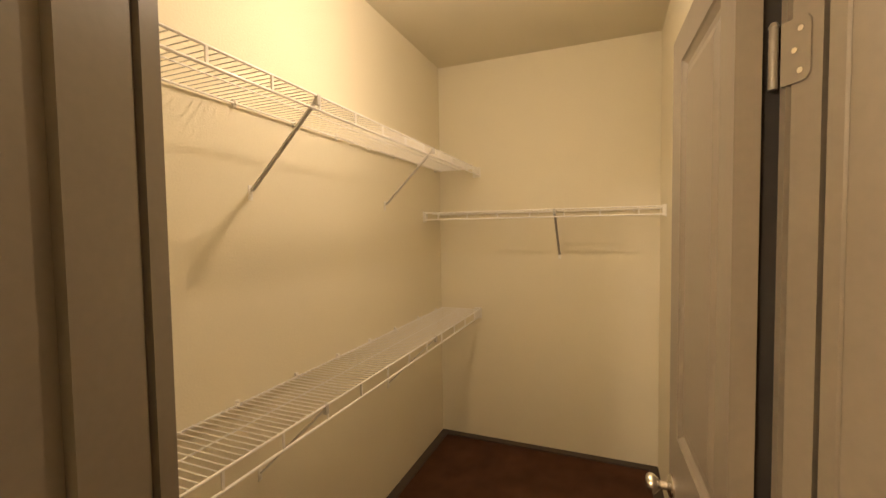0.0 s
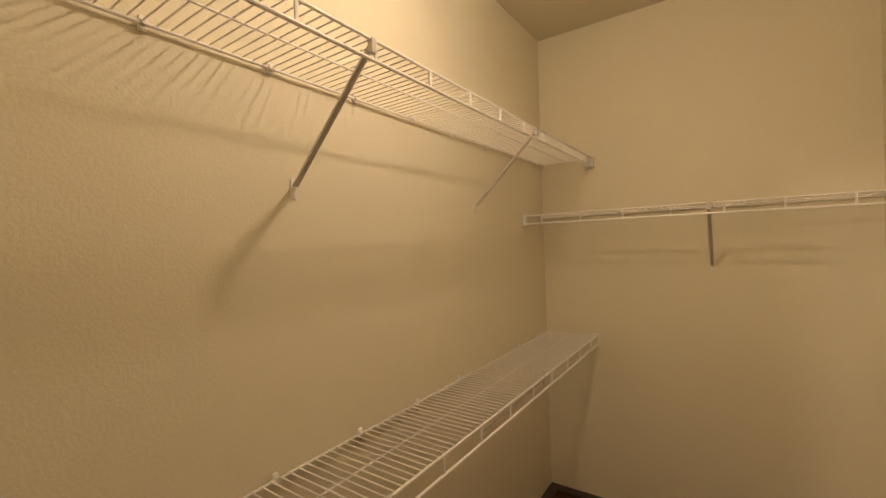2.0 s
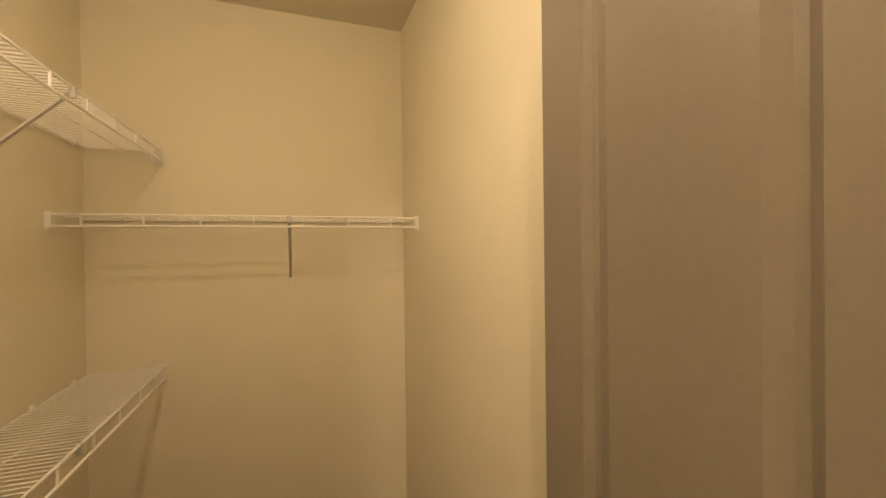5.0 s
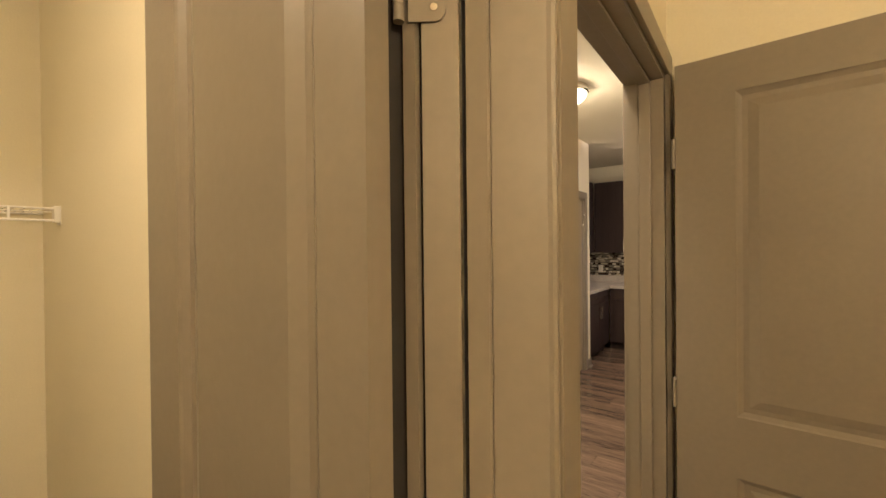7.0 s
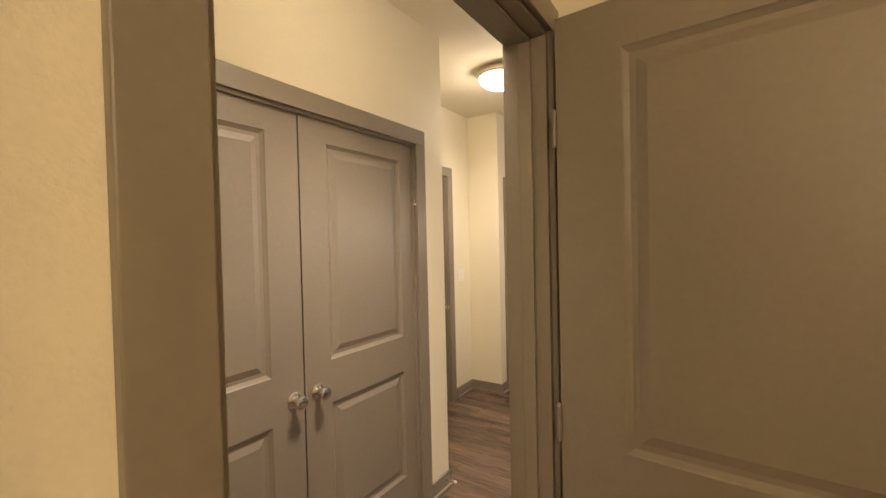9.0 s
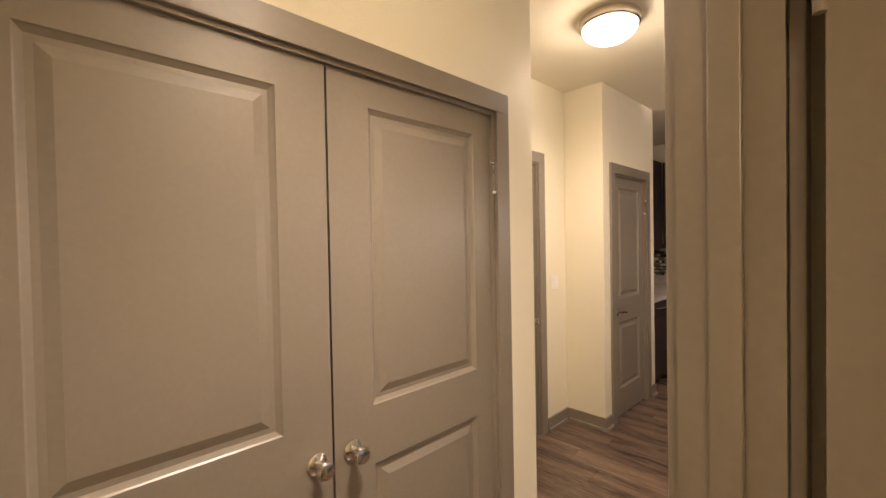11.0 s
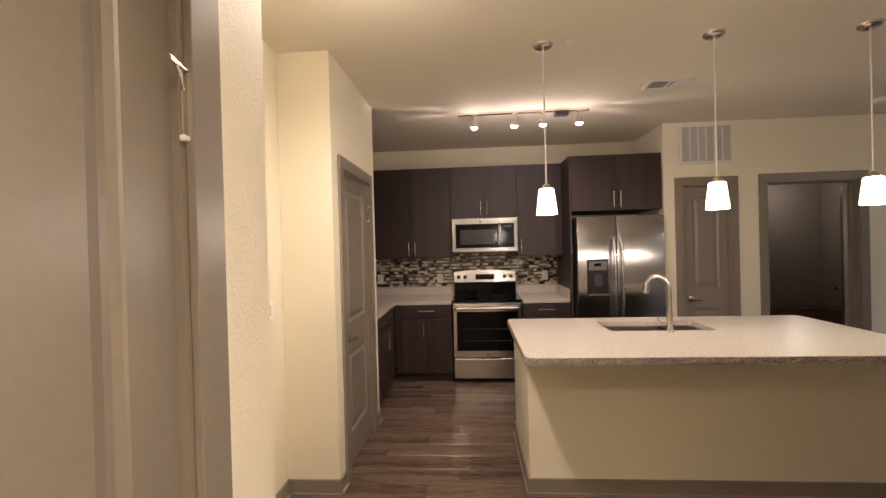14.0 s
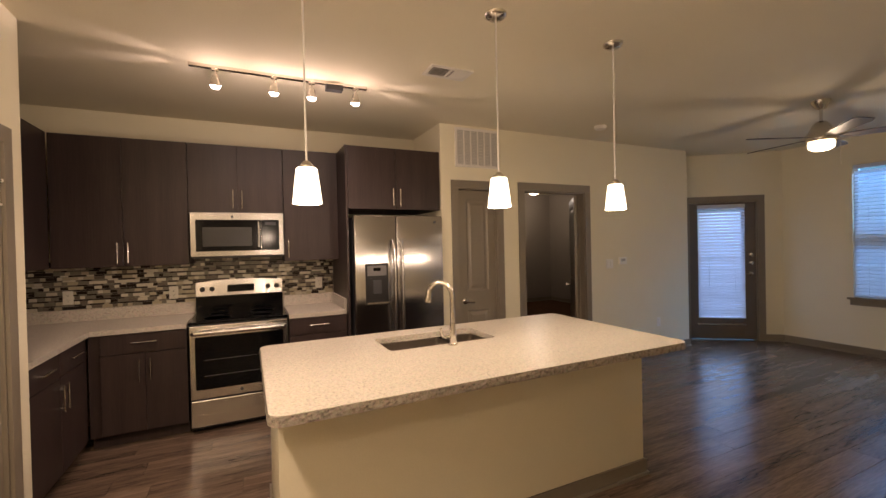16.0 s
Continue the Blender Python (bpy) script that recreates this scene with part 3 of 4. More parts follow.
# ---- closet: wire shelves and lamp ----
def wire_shelf(name, m, length, label, braces, clips, depth=0.305, lip=0.046, ends=(False, True)):
    """A ventilated wire shelf; local x along the wall, y out of it, its top wires at z = 0."""
    root = thing(name, m, label, "wire shelf", "closet shelves")
    first = part("cross_wire", cyl(bmesh.new(), (0.013, 0.010, 0), (0.013, depth, 0), 0.0019, n=6), WIREM, root)
    for i in range(1, int((length - 0.018) / 0.0254) + 1):
        o = first.copy()
        scene.collection.objects.link(o)
        o.matrix_local = Matrix.Translation((i * 0.0254, 0, 0))
    for y, z, r in ((0.012, -0.004, 0.0040), (depth * 0.52, -0.004, 0.0026), (depth, 0.0, 0.0040), (depth + 0.002, -lip, 0.0046)):
        part("rail", cyl(bmesh.new(), (0, y, z), (length, y, z), r, n=8), WIREM, root, smooth=True)
    x = 0.14
    while x < length:
        part("lip_tie", boxes(((x - 0.004, depth - 0.002, -lip), (x + 0.004, depth + 0.004, 0.002)), bevel=0.001), WIREM, root)
        x += 0.205
    for x in clips:
        bm = boxes(((x - 0.007, 0.001, -0.016), (x + 0.007, 0.012, 0.012)), bevel=0.002)
        cyl(bm, (x, 0.0, -0.002), (x, 0.021, -0.002), 0.0075, n=10)
        part("wall_clip", bm, WHITE, root, "white plastic wall clip")
    for x in braces:
        bm = bmesh.new()
        a, b = Vector((x, depth - 0.004, -0.012)), Vector((x, 0.010, -0.292))
        d = (b - a).normalized()
        up = Vector((1, 0, 0)).cross(d) * 0.003
        side = Vector((0.0075, 0, 0))
        vs = [bm.verts.new(p + s * side + t * up) for p in (a, b) for s in (-1, 1) for t in (-1, 1)]
        for f in ((0, 1, 3, 2), (4, 6, 7, 5), (0, 4, 5, 1), (2, 3, 7, 6), (0, 2, 6, 4), (1, 5, 7, 3)):
            bm.faces.new([vs[i] for i in f])
        br = part("brace", bm, BRACE, root, "grey steel diagonal support brace")
        part("brace_foot", boxes(((x - 0.009, 0.0, -0.325), (x + 0.009, 0.004, -0.272)), ((x - 0.004, 0.004, -0.318), (x + 0.004, 0.007, -0.309)), bevel=0.0015), WHITE, br, "white screw plate of the brace")
        part("brace_hook", boxes(((x - 0.008, depth - 0.008, -0.030), (x + 0.008, depth + 0.006, 0.004)), bevel=0.002), BRACE, br)
    for flag, x in zip(ends, (0.0, length)):
        if flag:
            s = 1 if x == 0 else -1
            lo, hi = sorted((x, x + s * 0.020))
            part("end_bracket", boxes(((lo, depth - 0.028, -lip - 0.008), (hi, depth + 0.010, 0.010)), ((min(x, x + s * 0.003), depth - 0.045, -lip - 0.016), (max(x, x + s * 0.003), depth + 0.014, 0.012)), bevel=0.002), WHITE, root, "white plastic end bracket screwed to the wall")
    return root


# along the south wall; local x runs from the west corner eastward
UP = Matrix.Translation((-2.0, 0.0, 1.990))
LOW = Matrix.Translation((-2.0, 0.0, 0.968))
clip_at = [0.10, 0.40, 0.72, 1.00, 1.28, 1.56, 1.847, 2.12]
wire_shelf("wire_shelf", UP, 2.42, "white wire closet shelf with grey braces on the wall", (0.836, 1.787), clip_at, ends=(True, False))
wire_shelf("wire_shelf", LOW, 2.42, "white wire closet shelf low on the wall", (0.836, 1.787), [c + 0.03 for c in clip_at], ends=(True, False), lip=0.052)
# along the west wall; local x runs from the north corner southward
wire_shelf("wire_shelf", pose(-2.0, 1.48, 1.668, 0, 0, -90), 1.48, "white wire shelf across the closet's end wall", (0.607,), (0.15, 0.45, 0.75, 1.05, 1.33), ends=(True, True))


def dome_lamp(name, m, r, label, material=None):
    root = thing(name, m, label, "ceiling lamp")
    part("base_ring", lathe(bmesh.new(), [(0.0, 0.0), (r * 0.98, 0.0), (r * 1.02, -0.012), (r * 1.0, -0.045), (r * 0.90, -0.055), (0.0, -0.055)], n=36), NICKEL, root, "satin nickel rim", True)
    prof = [(r * 0.92 * math.cos(a), -0.052 - 0.085 * math.sin(a)) for a in [i * math.pi / 16 for i in range(9)]]
    prof[-1] = (0.0, prof[-1][1])
    part("glass_dome", lathe(bmesh.new(), [(0.0, -0.052)] + prof, n=36), material or GLOWDOME, root, "lit frosted glass bowl", True)
    part("finial", lathe(bmesh.new(), [(0.0, -0.136), (0.007, -0.136), (0.009, -0.142), (0.005, -0.152), (0.0, -0.154)], n=12), NICKEL, root, smooth=True)
    return root


dome_lamp("ceiling_lamp", pose(-0.72, 4.32, H), 0.16, "round flush ceiling lamp with lit frosted bowl")
dome_lamp("ceiling_lamp", pose(-0.45, 0.66, H), 0.12, "round flush closet ceiling lamp, lit")
dome_lamp("ceiling_lamp", pose(-0.06, 2.62, H), 0.13, "unseen flush inner hall lamp, added to light the laundry doors")
dome_lamp("ceiling_lamp", pose(5.95, 11.2, H), 0.15, "round flush bedroom ceiling lamp, lit")


# unseen fixture, added to give bath_light a source
vl = thing("wall_lamp", pose(2.0, 0.30, 2.19, 0, 0, 90), "unseen globe wall lamp added as the bath light's source", "wall lamp")
part("wall_plate", cyl(bmesh.new(), (0, 0.001, 0), (0, 0.016, 0), 0.055, n=24), NICKEL, vl, smooth=True)
part("arm", cyl(bmesh.new(), (0, 0.014, 0), (0, 0.075, 0), 0.011, n=12), NICKEL, vl, smooth=True)
part("globe", lathe(bmesh.new(), [(0.0, -0.078), (0.034, -0.070), (0.060, -0.048), (0.074, -0.016), (0.074, 0.016), (0.060, 0.048), (0.034, 0.070), (0.0, 0.078)], Matrix.Translation((0, 0.120, 0)), 24), GLOWDOME, vl, "lit frosted glass globe", True)

# ---- switches, outlets, small wall things ----
def plate(name, m, label, category, kind):
    """A wall plate; local y points into the wall, its face towards -y."""
    root = thing(name, m, label, category)
    part("cover", boxes(((-0.036 if kind != "double" else -0.058, -0.006, -0.058), (0.036 if kind != "double" else 0.058, 0.0, 0.058)), bevel=0.003), WHITE, root)
    if kind == "outlet":
        for z in (0.021, -0.021):
            s = part("socket", cyl(bmesh.new(), (0, -0.009, z), (0, -0.005, z), 0.017, n=20), WHITE, root)
            part("slots", boxes(((-0.0075, -0.0095, z - 0.002), (-0.0055, -0.0088, z + 0.007)), ((0.0055, -0.0095, z - 0.002), (0.0075, -0.0088, z + 0.007)), ((-0.002, -0.0095, z - 0.011), (0.002, -0.0088, z - 0.007))), GAPSHADE, s)
    else:
        for x in ((0,) if kind == "single" else (-0.023, 0.023)):
            part("rocker", boxes(((x - 0.016, -0.010, -0.033), (x + 0.016, -0.005, 0.033)), bevel=0.003), WHITE, root)
    return root


plate("light_switch", pose(-1.50, 5.01, 1.176, 0, 0, 90), "white double rocker light switch on cream wall", "light switch", "double")
for x, z in ((-1.50, 1.125), (-0.735, 1.118), (0.575, 1.135)):
    plate("wall_outlet", pose(x, 7.938, z), "white duplex outlet set in the mosaic backsplash", "outlet", "outlet")
plate("light_switch", pose(4.02, 7.205, 1.22), "white rocker switch beside the bedroom doorway", "light switch", "double")
plate("wall_outlet", pose(4.90, 7.205, 0.40), "white duplex outlet low on the living room wall", "outlet", "outlet")
th = thing("thermostat", pose(4.24, 7.205, 1.25), "white thermostat with small grey screen on the wall", "thermostat")
part("case", boxes(((-0.062, -0.024, -0.045), (0.062, 0, 0.045)), bevel=0.006), WHITE, th)
part("screen", boxes(((-0.038, -0.0265, -0.006), (0.030, -0.0235, 0.028))), VENTD, th, "grey display")
ds = thing("door_stop", pose(-0.790, 3.60, 0.062), "white-tipped spring door stop on the baseboard", "door stop")
part("spring", cyl(bmesh.new(), (0, 0, 0), (0.062, 0.004, 0.006), 0.0055, n=10), NICKEL, ds, smooth=True)
part("tip", cyl(bmesh.new(), (0.060, 0.004, 0.006), (0.074, 0.005, 0.007), 0.008, n=12), WHITE, ds, "white rubber tip", True)


# ---- kitchen cabinets ----
def pull(parent, x, z, length, upright, y=0.0):
    """A steel bar pull on two posts, standing off a front at y."""
    bm = bmesh.new()
    a = Vector((x, y - 0.030, z))
    d = Vector((0, 0, 1)) if upright else Vector((1, 0, 0))
    cyl(bm, a - d * length / 2, a + d * length / 2, 0.0058, n=10)
    for s in (-0.36, 0.36):
        p = a + d * length * s
        cyl(bm, p, p + Vector((0, 0.031, 0)), 0.0045, n=8)
    return part("handle", bm, NICKEL, parent, "satin nickel bar pull", True)


def cabinet(name, m, w, d, z0, z1, fronts, label, group, toe=False, skin=0.019):
    """A cabinet box with slab fronts. fronts: (x0, x1, z0, z1, kind, pull place); the front faces -y."""
    root = thing(name, m, label, "kitchen cabinet", group)
    lo = z0 + (0.10 if toe else 0)
    items = [((0.001, 0.0, lo), (w - 0.001, d, z1))]
    if toe:
        items.append(((0.002, 0.065, 0.0), (w - 0.002, d, lo)))
    part("body", boxes(*items), CAB, root)
    for x0, x1, a, b, kind, at in fronts:
        g = 0.0016
        f = part("door" if kind == "door" else "drawer_front", boxes(((x0 + g, -skin, a + g), (x1 - g, -0.001, b - g)), bevel=0.0012), CAB, root)
        if at == "top":
            pull(f, (x0 + x1) / 2, (a + b) / 2 + 0.01, min(0.17, (x1 - x0) * 0.5), False, -skin)
        elif at:
            px = x0 + 0.036 if at[0] == "l" else x1 - 0.036
            pz = a + 0.115 if at[1] == "b" else b - 0.125
            pull(f, px, pz, 0.165, True, -skin)
    return root


YF, YU = 7.315, 7.62      # fronts of the base and upper boxes on the north wall
KB = 7.949
ZU0, ZU1 = 1.385, 2.455
up = "upper kitchen cabinets"
cabinet("upper_cabinet", pose(-1.499, YU, 0), 0.933, KB - YU, ZU0, ZU1, ((0, 0.4665, ZU0, ZU1, "door", "rb"), (0.4665, 0.933, ZU0, ZU1, "door", "lb")), "tall dark espresso upper cabinet with two slab doors", up)
cabinet("upper_cabinet", pose(-0.564, YU, 0), 0.781, KB - YU, 1.848, ZU1, ((0, 0.3905, 1.848, ZU1, "door", "rb"), (0.3905, 0.781, 1.848, ZU1, "door", "lb")), "short dark espresso cabinet above the microwave", up)
cabinet("upper_cabinet", pose(0.219, YU, 0), 0.512, KB - YU, ZU0, ZU1, ((0, 0.512, ZU0, ZU1, "door", "lb"),), "dark espresso single-door upper cabinet beside the fridge", up)
cabinet("upper_cabinet", pose(-1.521, 6.303, 0, 0, 0, 90), 1.29, 0.327, ZU0, ZU1, ((0, 0.43, ZU0, ZU1, "door", "rb"), (0.43, 0.86, ZU0, ZU1, "door", ""), (0.86, 1.29, ZU0, ZU1, "door", "")), "dark espresso upper cabinet along the side wall", up)
cabinet("upper_cabinet", pose(0.755, 7.245, 0), 0.940, KB - 7.245, 1.862, ZU1, ((0, 0.47, 1.862, ZU1, "door", "rb"), (0.47, 0.94, 1.862, ZU1, "door", "lb")), "deep dark espresso cabinet above the refrigerator", up)
pnl = thing("fridge_side_panel", pose(0.733, 7.225, 0), "dark espresso tall end panel beside the refrigerator", "end panel")
part("panel", boxes(((0, 0, 0), (0.020, KB - 7.225, ZU1))), CAB, pnl)
base = "base kitchen cabinets"
ZB = 0.876
cabinet("base_cabinet", pose(-1.205, YF, 0), 0.641, KB - YF, 0, ZB, ((0.075, 0.641, 0.72, ZB - 0.004, "drawer", "top"), (0.075, 0.358, 0.11, 0.717, "door", "rt"), (0.358, 0.641, 0.11, 0.717, "door", "lt")), "dark espresso base cabinet with drawer over two doors", base, True)
cabinet("base_cabinet", pose(0.219, YF, 0), 0.512, KB - YF, 0, ZB, ((0, 0.512, 0.72, ZB - 0.004, "drawer", "top"), (0, 0.512, 0.11, 0.717, "door", "lt")), "dark espresso base cabinet with drawer and door", base, True)
cabinet("base_cabinet", pose(-1.215, 6.303, 0, 0, 0, 90), 0.48, 0.633, 0, ZB, ((0, 0.48, 0.72, ZB - 0.004, "drawer", "top"), (0, 0.48, 0.11, 0.717, "door", "rt")), "dark espresso base cabinet with drawer and door on the side run", base, True)
cabinet("base_cabinet", pose(-1.215, 6.785, 0, 0, 0, 90), 0.525, 0.633, 0, ZB, ((0, 0.43, 0.72, ZB - 0.004, "drawer", "top"), (0, 0.43, 0.11, 0.717, "door", "lt")), "dark espresso corner base cabinet with drawer and door", base, True)


def slab(poly, z0, z1, hole=None, bevel=0.003):
    """A worktop slab from an outline, with an optional opening."""
    bm = bmesh.new()
    loops = []
    for pts in [poly] + ([hole] if hole else []):
        vs = [bm.verts.new((x, y, z1)) for x, y in pts]
        loops += [bm.edges.new((vs[i], vs[(i + 1) % len(vs)])) for i in range(len(vs))]
    r = bmesh.ops.triangle_fill(bm, use_beauty=True, edges=loops)
    faces = [g for g in r["geom"] if isinstance(g, bmesh.types.BMFace)]
    ext = bmesh.ops.extrude_face_region(bm, geom=faces)
    for v in ext["geom"]:
        if isinstance(v, bmesh.types.BMVert):
            v.co.z = z0
    return bm


def rounded(x0, y0, x1, y1, r, n=6):
    pts = []
    for cx, cy, a in ((x1 - r, y0 + r, -90), (x1 - r, y1 - r, 0), (x0 + r, y1 - r, 90), (x0 + r, y0 + r, 180)):
        pts += [(cx + r * math.cos(radians(a + 90 * i / n)), cy + r * math.sin(radians(a + 90 * i / n))) for i in range(n + 1)]
    return pts


ZC = 0.915
wt = thing("worktop", pose(-1.85, 6.30, 0), "speckled grey-beige granite worktop with low backsplash", "worktop")
part("top", slab([(0.001, 0.003), (0.662, 0.003), (0.662, 0.990), (1.284, 0.990), (1.284, 1.649), (0.001, 1.649)], ZB + 0.001, ZC), GRANITE, wt)
part("backsplash_strip", boxes(((0.022, 1.628, ZC + 0.001), (1.284, 1.649, ZC + 0.105)), ((0.001, 0.003, ZC + 0.001), (0.021, 1.649, ZC + 0.105))), GRANITE, wt)
wt2 = thing("worktop", pose(0.219, 7.29, 0), "short speckled granite worktop beside the range", "worktop")
part("top", boxes(((0.0, 0.0, ZB + 0.001), (0.512, 0.659, ZC)), bevel=0.002), GRANITE, wt2)
part("backsplash_strip", boxes(((0.0, 0.638, ZC + 0.001), (0.491, 0.659, ZC + 0.105))), GRANITE, wt2)
part("side_splash", boxes(((0.492, 0.002, ZC + 0.001), (0.512, 0.659, ZC + 0.105))), GRANITE, wt2)

# ---- range ----
rg = thing("kitchen_range", pose(-0.553, 7.30, 0), "stainless steel electric range with black glass top", "range")
W = 0.761
part("body", boxes(((0.0, 0.02, 0.03), (W, 0.645, 0.895))), BLACK, rg)
for x in (0.05, W - 0.05):
    for y in (0.08, 0.58):
        part("foot", cyl(bmesh.new(), (x, y, 0), (x, y, 0.035), 0.018, n=12), BLACK, rg)
ct = part("cooktop", boxes(((-0.002, -0.012, 0.896), (W + 0.002, 0.60, 0.918)), bevel=0.004), BLACKGLASS, rg, "black ceramic glass cooktop")
for x, y, r in ((0.20, 0.16, 0.105), (0.56, 0.16, 0.085), (0.20, 0.42, 0.075), (0.56, 0.42, 0.105)):
    part("burner_ring", lathe(bmesh.new(), [(r, 0.9182), (r, 0.9188), (r - 0.004, 0.9188), (r - 0.004, 0.9182)], Matrix.Translation((x, y, 0)), 32), BLACK, ct)
part("backguard", boxes(((0.0, 0.575, 0.919), (W, 0.646, 1.075))), BLACKGLASS, rg, "black lower backguard")
bm = bmesh.new()
pts = [(x, 1.20 + 0.022 * math.sin(math.pi * x / W)) for x in [W * i / 16 for i in range(17)]]
front, back = [], []
for x, z in pts:
    front.append((bm.verts.new((x, 0.568, 1.07)), bm.verts.new((x, 0.588, z))))
    back.append((bm.verts.new((x, 0.646, 1.07)), bm.verts.new((x, 0.646, z))))
for i in range(16):
    bm.faces.new((front[i][0], front[i + 1][0], front[i + 1][1], front[i][1]))
    bm.faces.new((back[i][0], back[i][1], back[i + 1][1], back[i + 1][0]))
    bm.faces.new((front[i][1], front[i + 1][1], back[i + 1][1], back[i][1]))
    bm.faces.new((front[i][0], back[i][0], back[i + 1][0], front[i + 1][0]))
for i in (0, 16):
    bm.faces.new((front[i][0], front[i][1], back[i][1], back[i][0]))
cp = part("control_panel", bm, DIMSTEEL, rg, "curved stainless control panel")
part("display", boxes(((0.265, 0.564, 1.100), (0.50, 0.576, 1.168)), bevel=0.002), BLACKGLASS, cp, "black clock display")
for x in (0.055, 0.135, W - 0.135, W - 0.055):
    k = part("burner_knob", lathe(bmesh.new(), [(0.0, 0.0), (0.024, 0.0), (0.022, 0.020), (0.016, 0.027), (0.0, 0.027)], Matrix.Translation((x, 0.578, 1.135)) @ pose(0, 0, 0, 90), 20), DARKGREY, cp, "black burner knob", True)
    part("knob_ring", lathe(bmesh.new(), [(0.024, 0.0), (0.029, 0.0), (0.029, 0.004), (0.024, 0.004)], Matrix.Translation((x, 0.578, 1.135)) @ pose(0, 0, 0, 90), 20), NICKEL, k)
od = part("oven_door", boxes(((0.004, -0.022, 0.285), (W - 0.004, 0.018, 0.885)), bevel=0.005), STEEL, rg, "stainless oven door")
part("oven_window", boxes(((0.044, -0.0265, 0.360), (W - 0.044, -0.020, 0.795)), bevel=0.004), BLACKGLASS, od, "black glass oven window")
for rz in (0.47, 0.60):
    part("oven_rack", boxes(((0.11, -0.0272, rz), (W - 0.11, -0.0262, rz + 0.004))), DARKGREY, od, "grey oven rack behind the glass")
part("badge", cyl(bmesh.new(), (W / 2, -0.0255, 0.325), (W / 2, -0.0215, 0.325), 0.013, n=20), DARKGREY, od)
part("oven_handle", tube(bmesh.new(), [(0.03, -0.024, 0.825), (0.045, -0.066, 0.832), (W / 2, -0.074, 0.834), (W - 0.045, -0.066, 0.832), (W - 0.03, -0.024, 0.825)], 0.018, 12), STEEL, od, "bowed stainless oven handle", True)
part("storage_drawer", boxes(((0.004, -0.018, 0.055), (W - 0.004, 0.018, 0.272)), bevel=0.006), STEEL, rg, "stainless storage drawer")

# ---- microwave ----
mw = thing("microwave", pose(-0.551, 7.545, 1.437), "stainless over-the-range microwave under a cabinet", "microwave")
MW, MH = 0.760, 0.402
part("body", boxes(((0, 0.022, 0.0), (MW, KB - 7.545, MH + 0.008))), BLACK, mw)
md = part("microwave_door", boxes(((0.0, 0, 0.012), (MW, 0.021, MH)), bevel=0.004), DIMSTEEL, mw, "stainless microwave front")
part("door_window", boxes(((0.042, -0.004, 0.058), (0.566, 0.003, 0.338)), bevel=0.003), BLACKGLASS, md, "black glass window")
part("window_mesh", boxes(((0.095, -0.0048, 0.100), (0.490, -0.003, 0.270)), bevel=0.001), BLACK, md, "dark perforated screen")
part("keypad", boxes(((0.569, -0.004, 0.058), (0.722, 0.003, 0.338)), bevel=0.003), BLACKGLASS, md, "black control keypad")
part("keypad_display", boxes(((0.600, -0.0046, 0.290), (0.695, -0.003, 0.318))), DARKGREY, md, "small grey clock display")
part("microwave_handle", tube(bmesh.new(), [(0.545, 0.0, 0.075), (0.545, -0.034, 0.090), (0.545, -0.040, 0.20), (0.545, -0.034, 0.308), (0.545, 0.0, 0.322)], 0.012, 10), STEEL, md, "stainless bar handle", True)
part("badge", cyl(bmesh.new(), (0.33, -0.003, 0.366), (0.33, 0.002, 0.366), 0.010, n=16), DARKGREY, md)
part("vent_grille", boxes(*[((0.03, 0.03 + i * 0.03, -0.006), (MW - 0.03, 0.042 + i * 0.03, 0.002)) for i in range(9)]), DARKGREY, mw)

# ---- refrigerator ----
fr = thing("refrigerator", pose(0.788, 7.160, 0), "stainless side-by-side refrigerator with ice dispenser", "refrigerator")
FW, FH = 0.895, 1.795
part("body", boxes(((0.004, 0.075, 0.012), (FW - 0.004, KB - 7.19, FH - 0.012))), DARKGREY, fr)
part("toe_grille", boxes(((0.01, 0.045, 0.012), (FW - 0.01, 0.08, 0.085))), BLACK, fr)
SPLIT = 0.405
fd = part("freezer_door", boxes(((0.0, 0.0, 0.09), (SPLIT - 0.003, 0.070, FH)), bevel=0.010), FRIDGESTEEL, fr, "stainless freezer door", True)
rd = part("fridge_door", boxes(((SPLIT + 0.003, 0.0, 0.09), (FW, 0.070, FH)), bevel=0.010), FRIDGESTEEL, fr, "stainless refrigerator door", True)
for p_, x in ((fd, SPLIT - 0.038), (rd, SPLIT + 0.038)):
    part("fridge_handle", tube(bmesh.new(), [(x, 0.002, 0.62), (x, -0.045, 0.66), (x, -0.058, 0.85), (x, -0.062, 1.10), (x, -0.058, 1.35), (x, -0.045, 1.53), (x, 0.002, 1.57)], 0.015, 12), STEEL, p_, "bowed stainless door handle", True)
dp = part("dispenser", boxes(((0.095, -0.006, 0.955), (0.315, 0.002, 1.345)), bevel=0.004), BLACK, fd, "black ice and water dispenser frame")
part("dispenser_well", boxes(((0.113, -0.009, 0.985), (0.297, -0.004, 1.215)), bevel=0.002), BLACK, dp, "black dispenser recess")
part("dispenser_keys", boxes(((0.113, -0.010, 1.230), (0.297, -0.004, 1.325)), bevel=0.002), KEYGREY, dp, "grey dispenser keypad")
part("dispenser_display", boxes(((0.170, -0.0108, 1.275), (0.240, -0.0095, 1.305))), BLACKGLASS, dp)
part("dispenser_paddle", boxes(((0.165, -0.014, 1.06), (0.245, -0.008, 1.19)), bevel=0.003), DARKGREY, dp)
part("drip_tray", boxes(((0.100, -0.030, 0.962), (0.310, -0.004, 0.984)), bevel=0.004), NICKEL, dp)
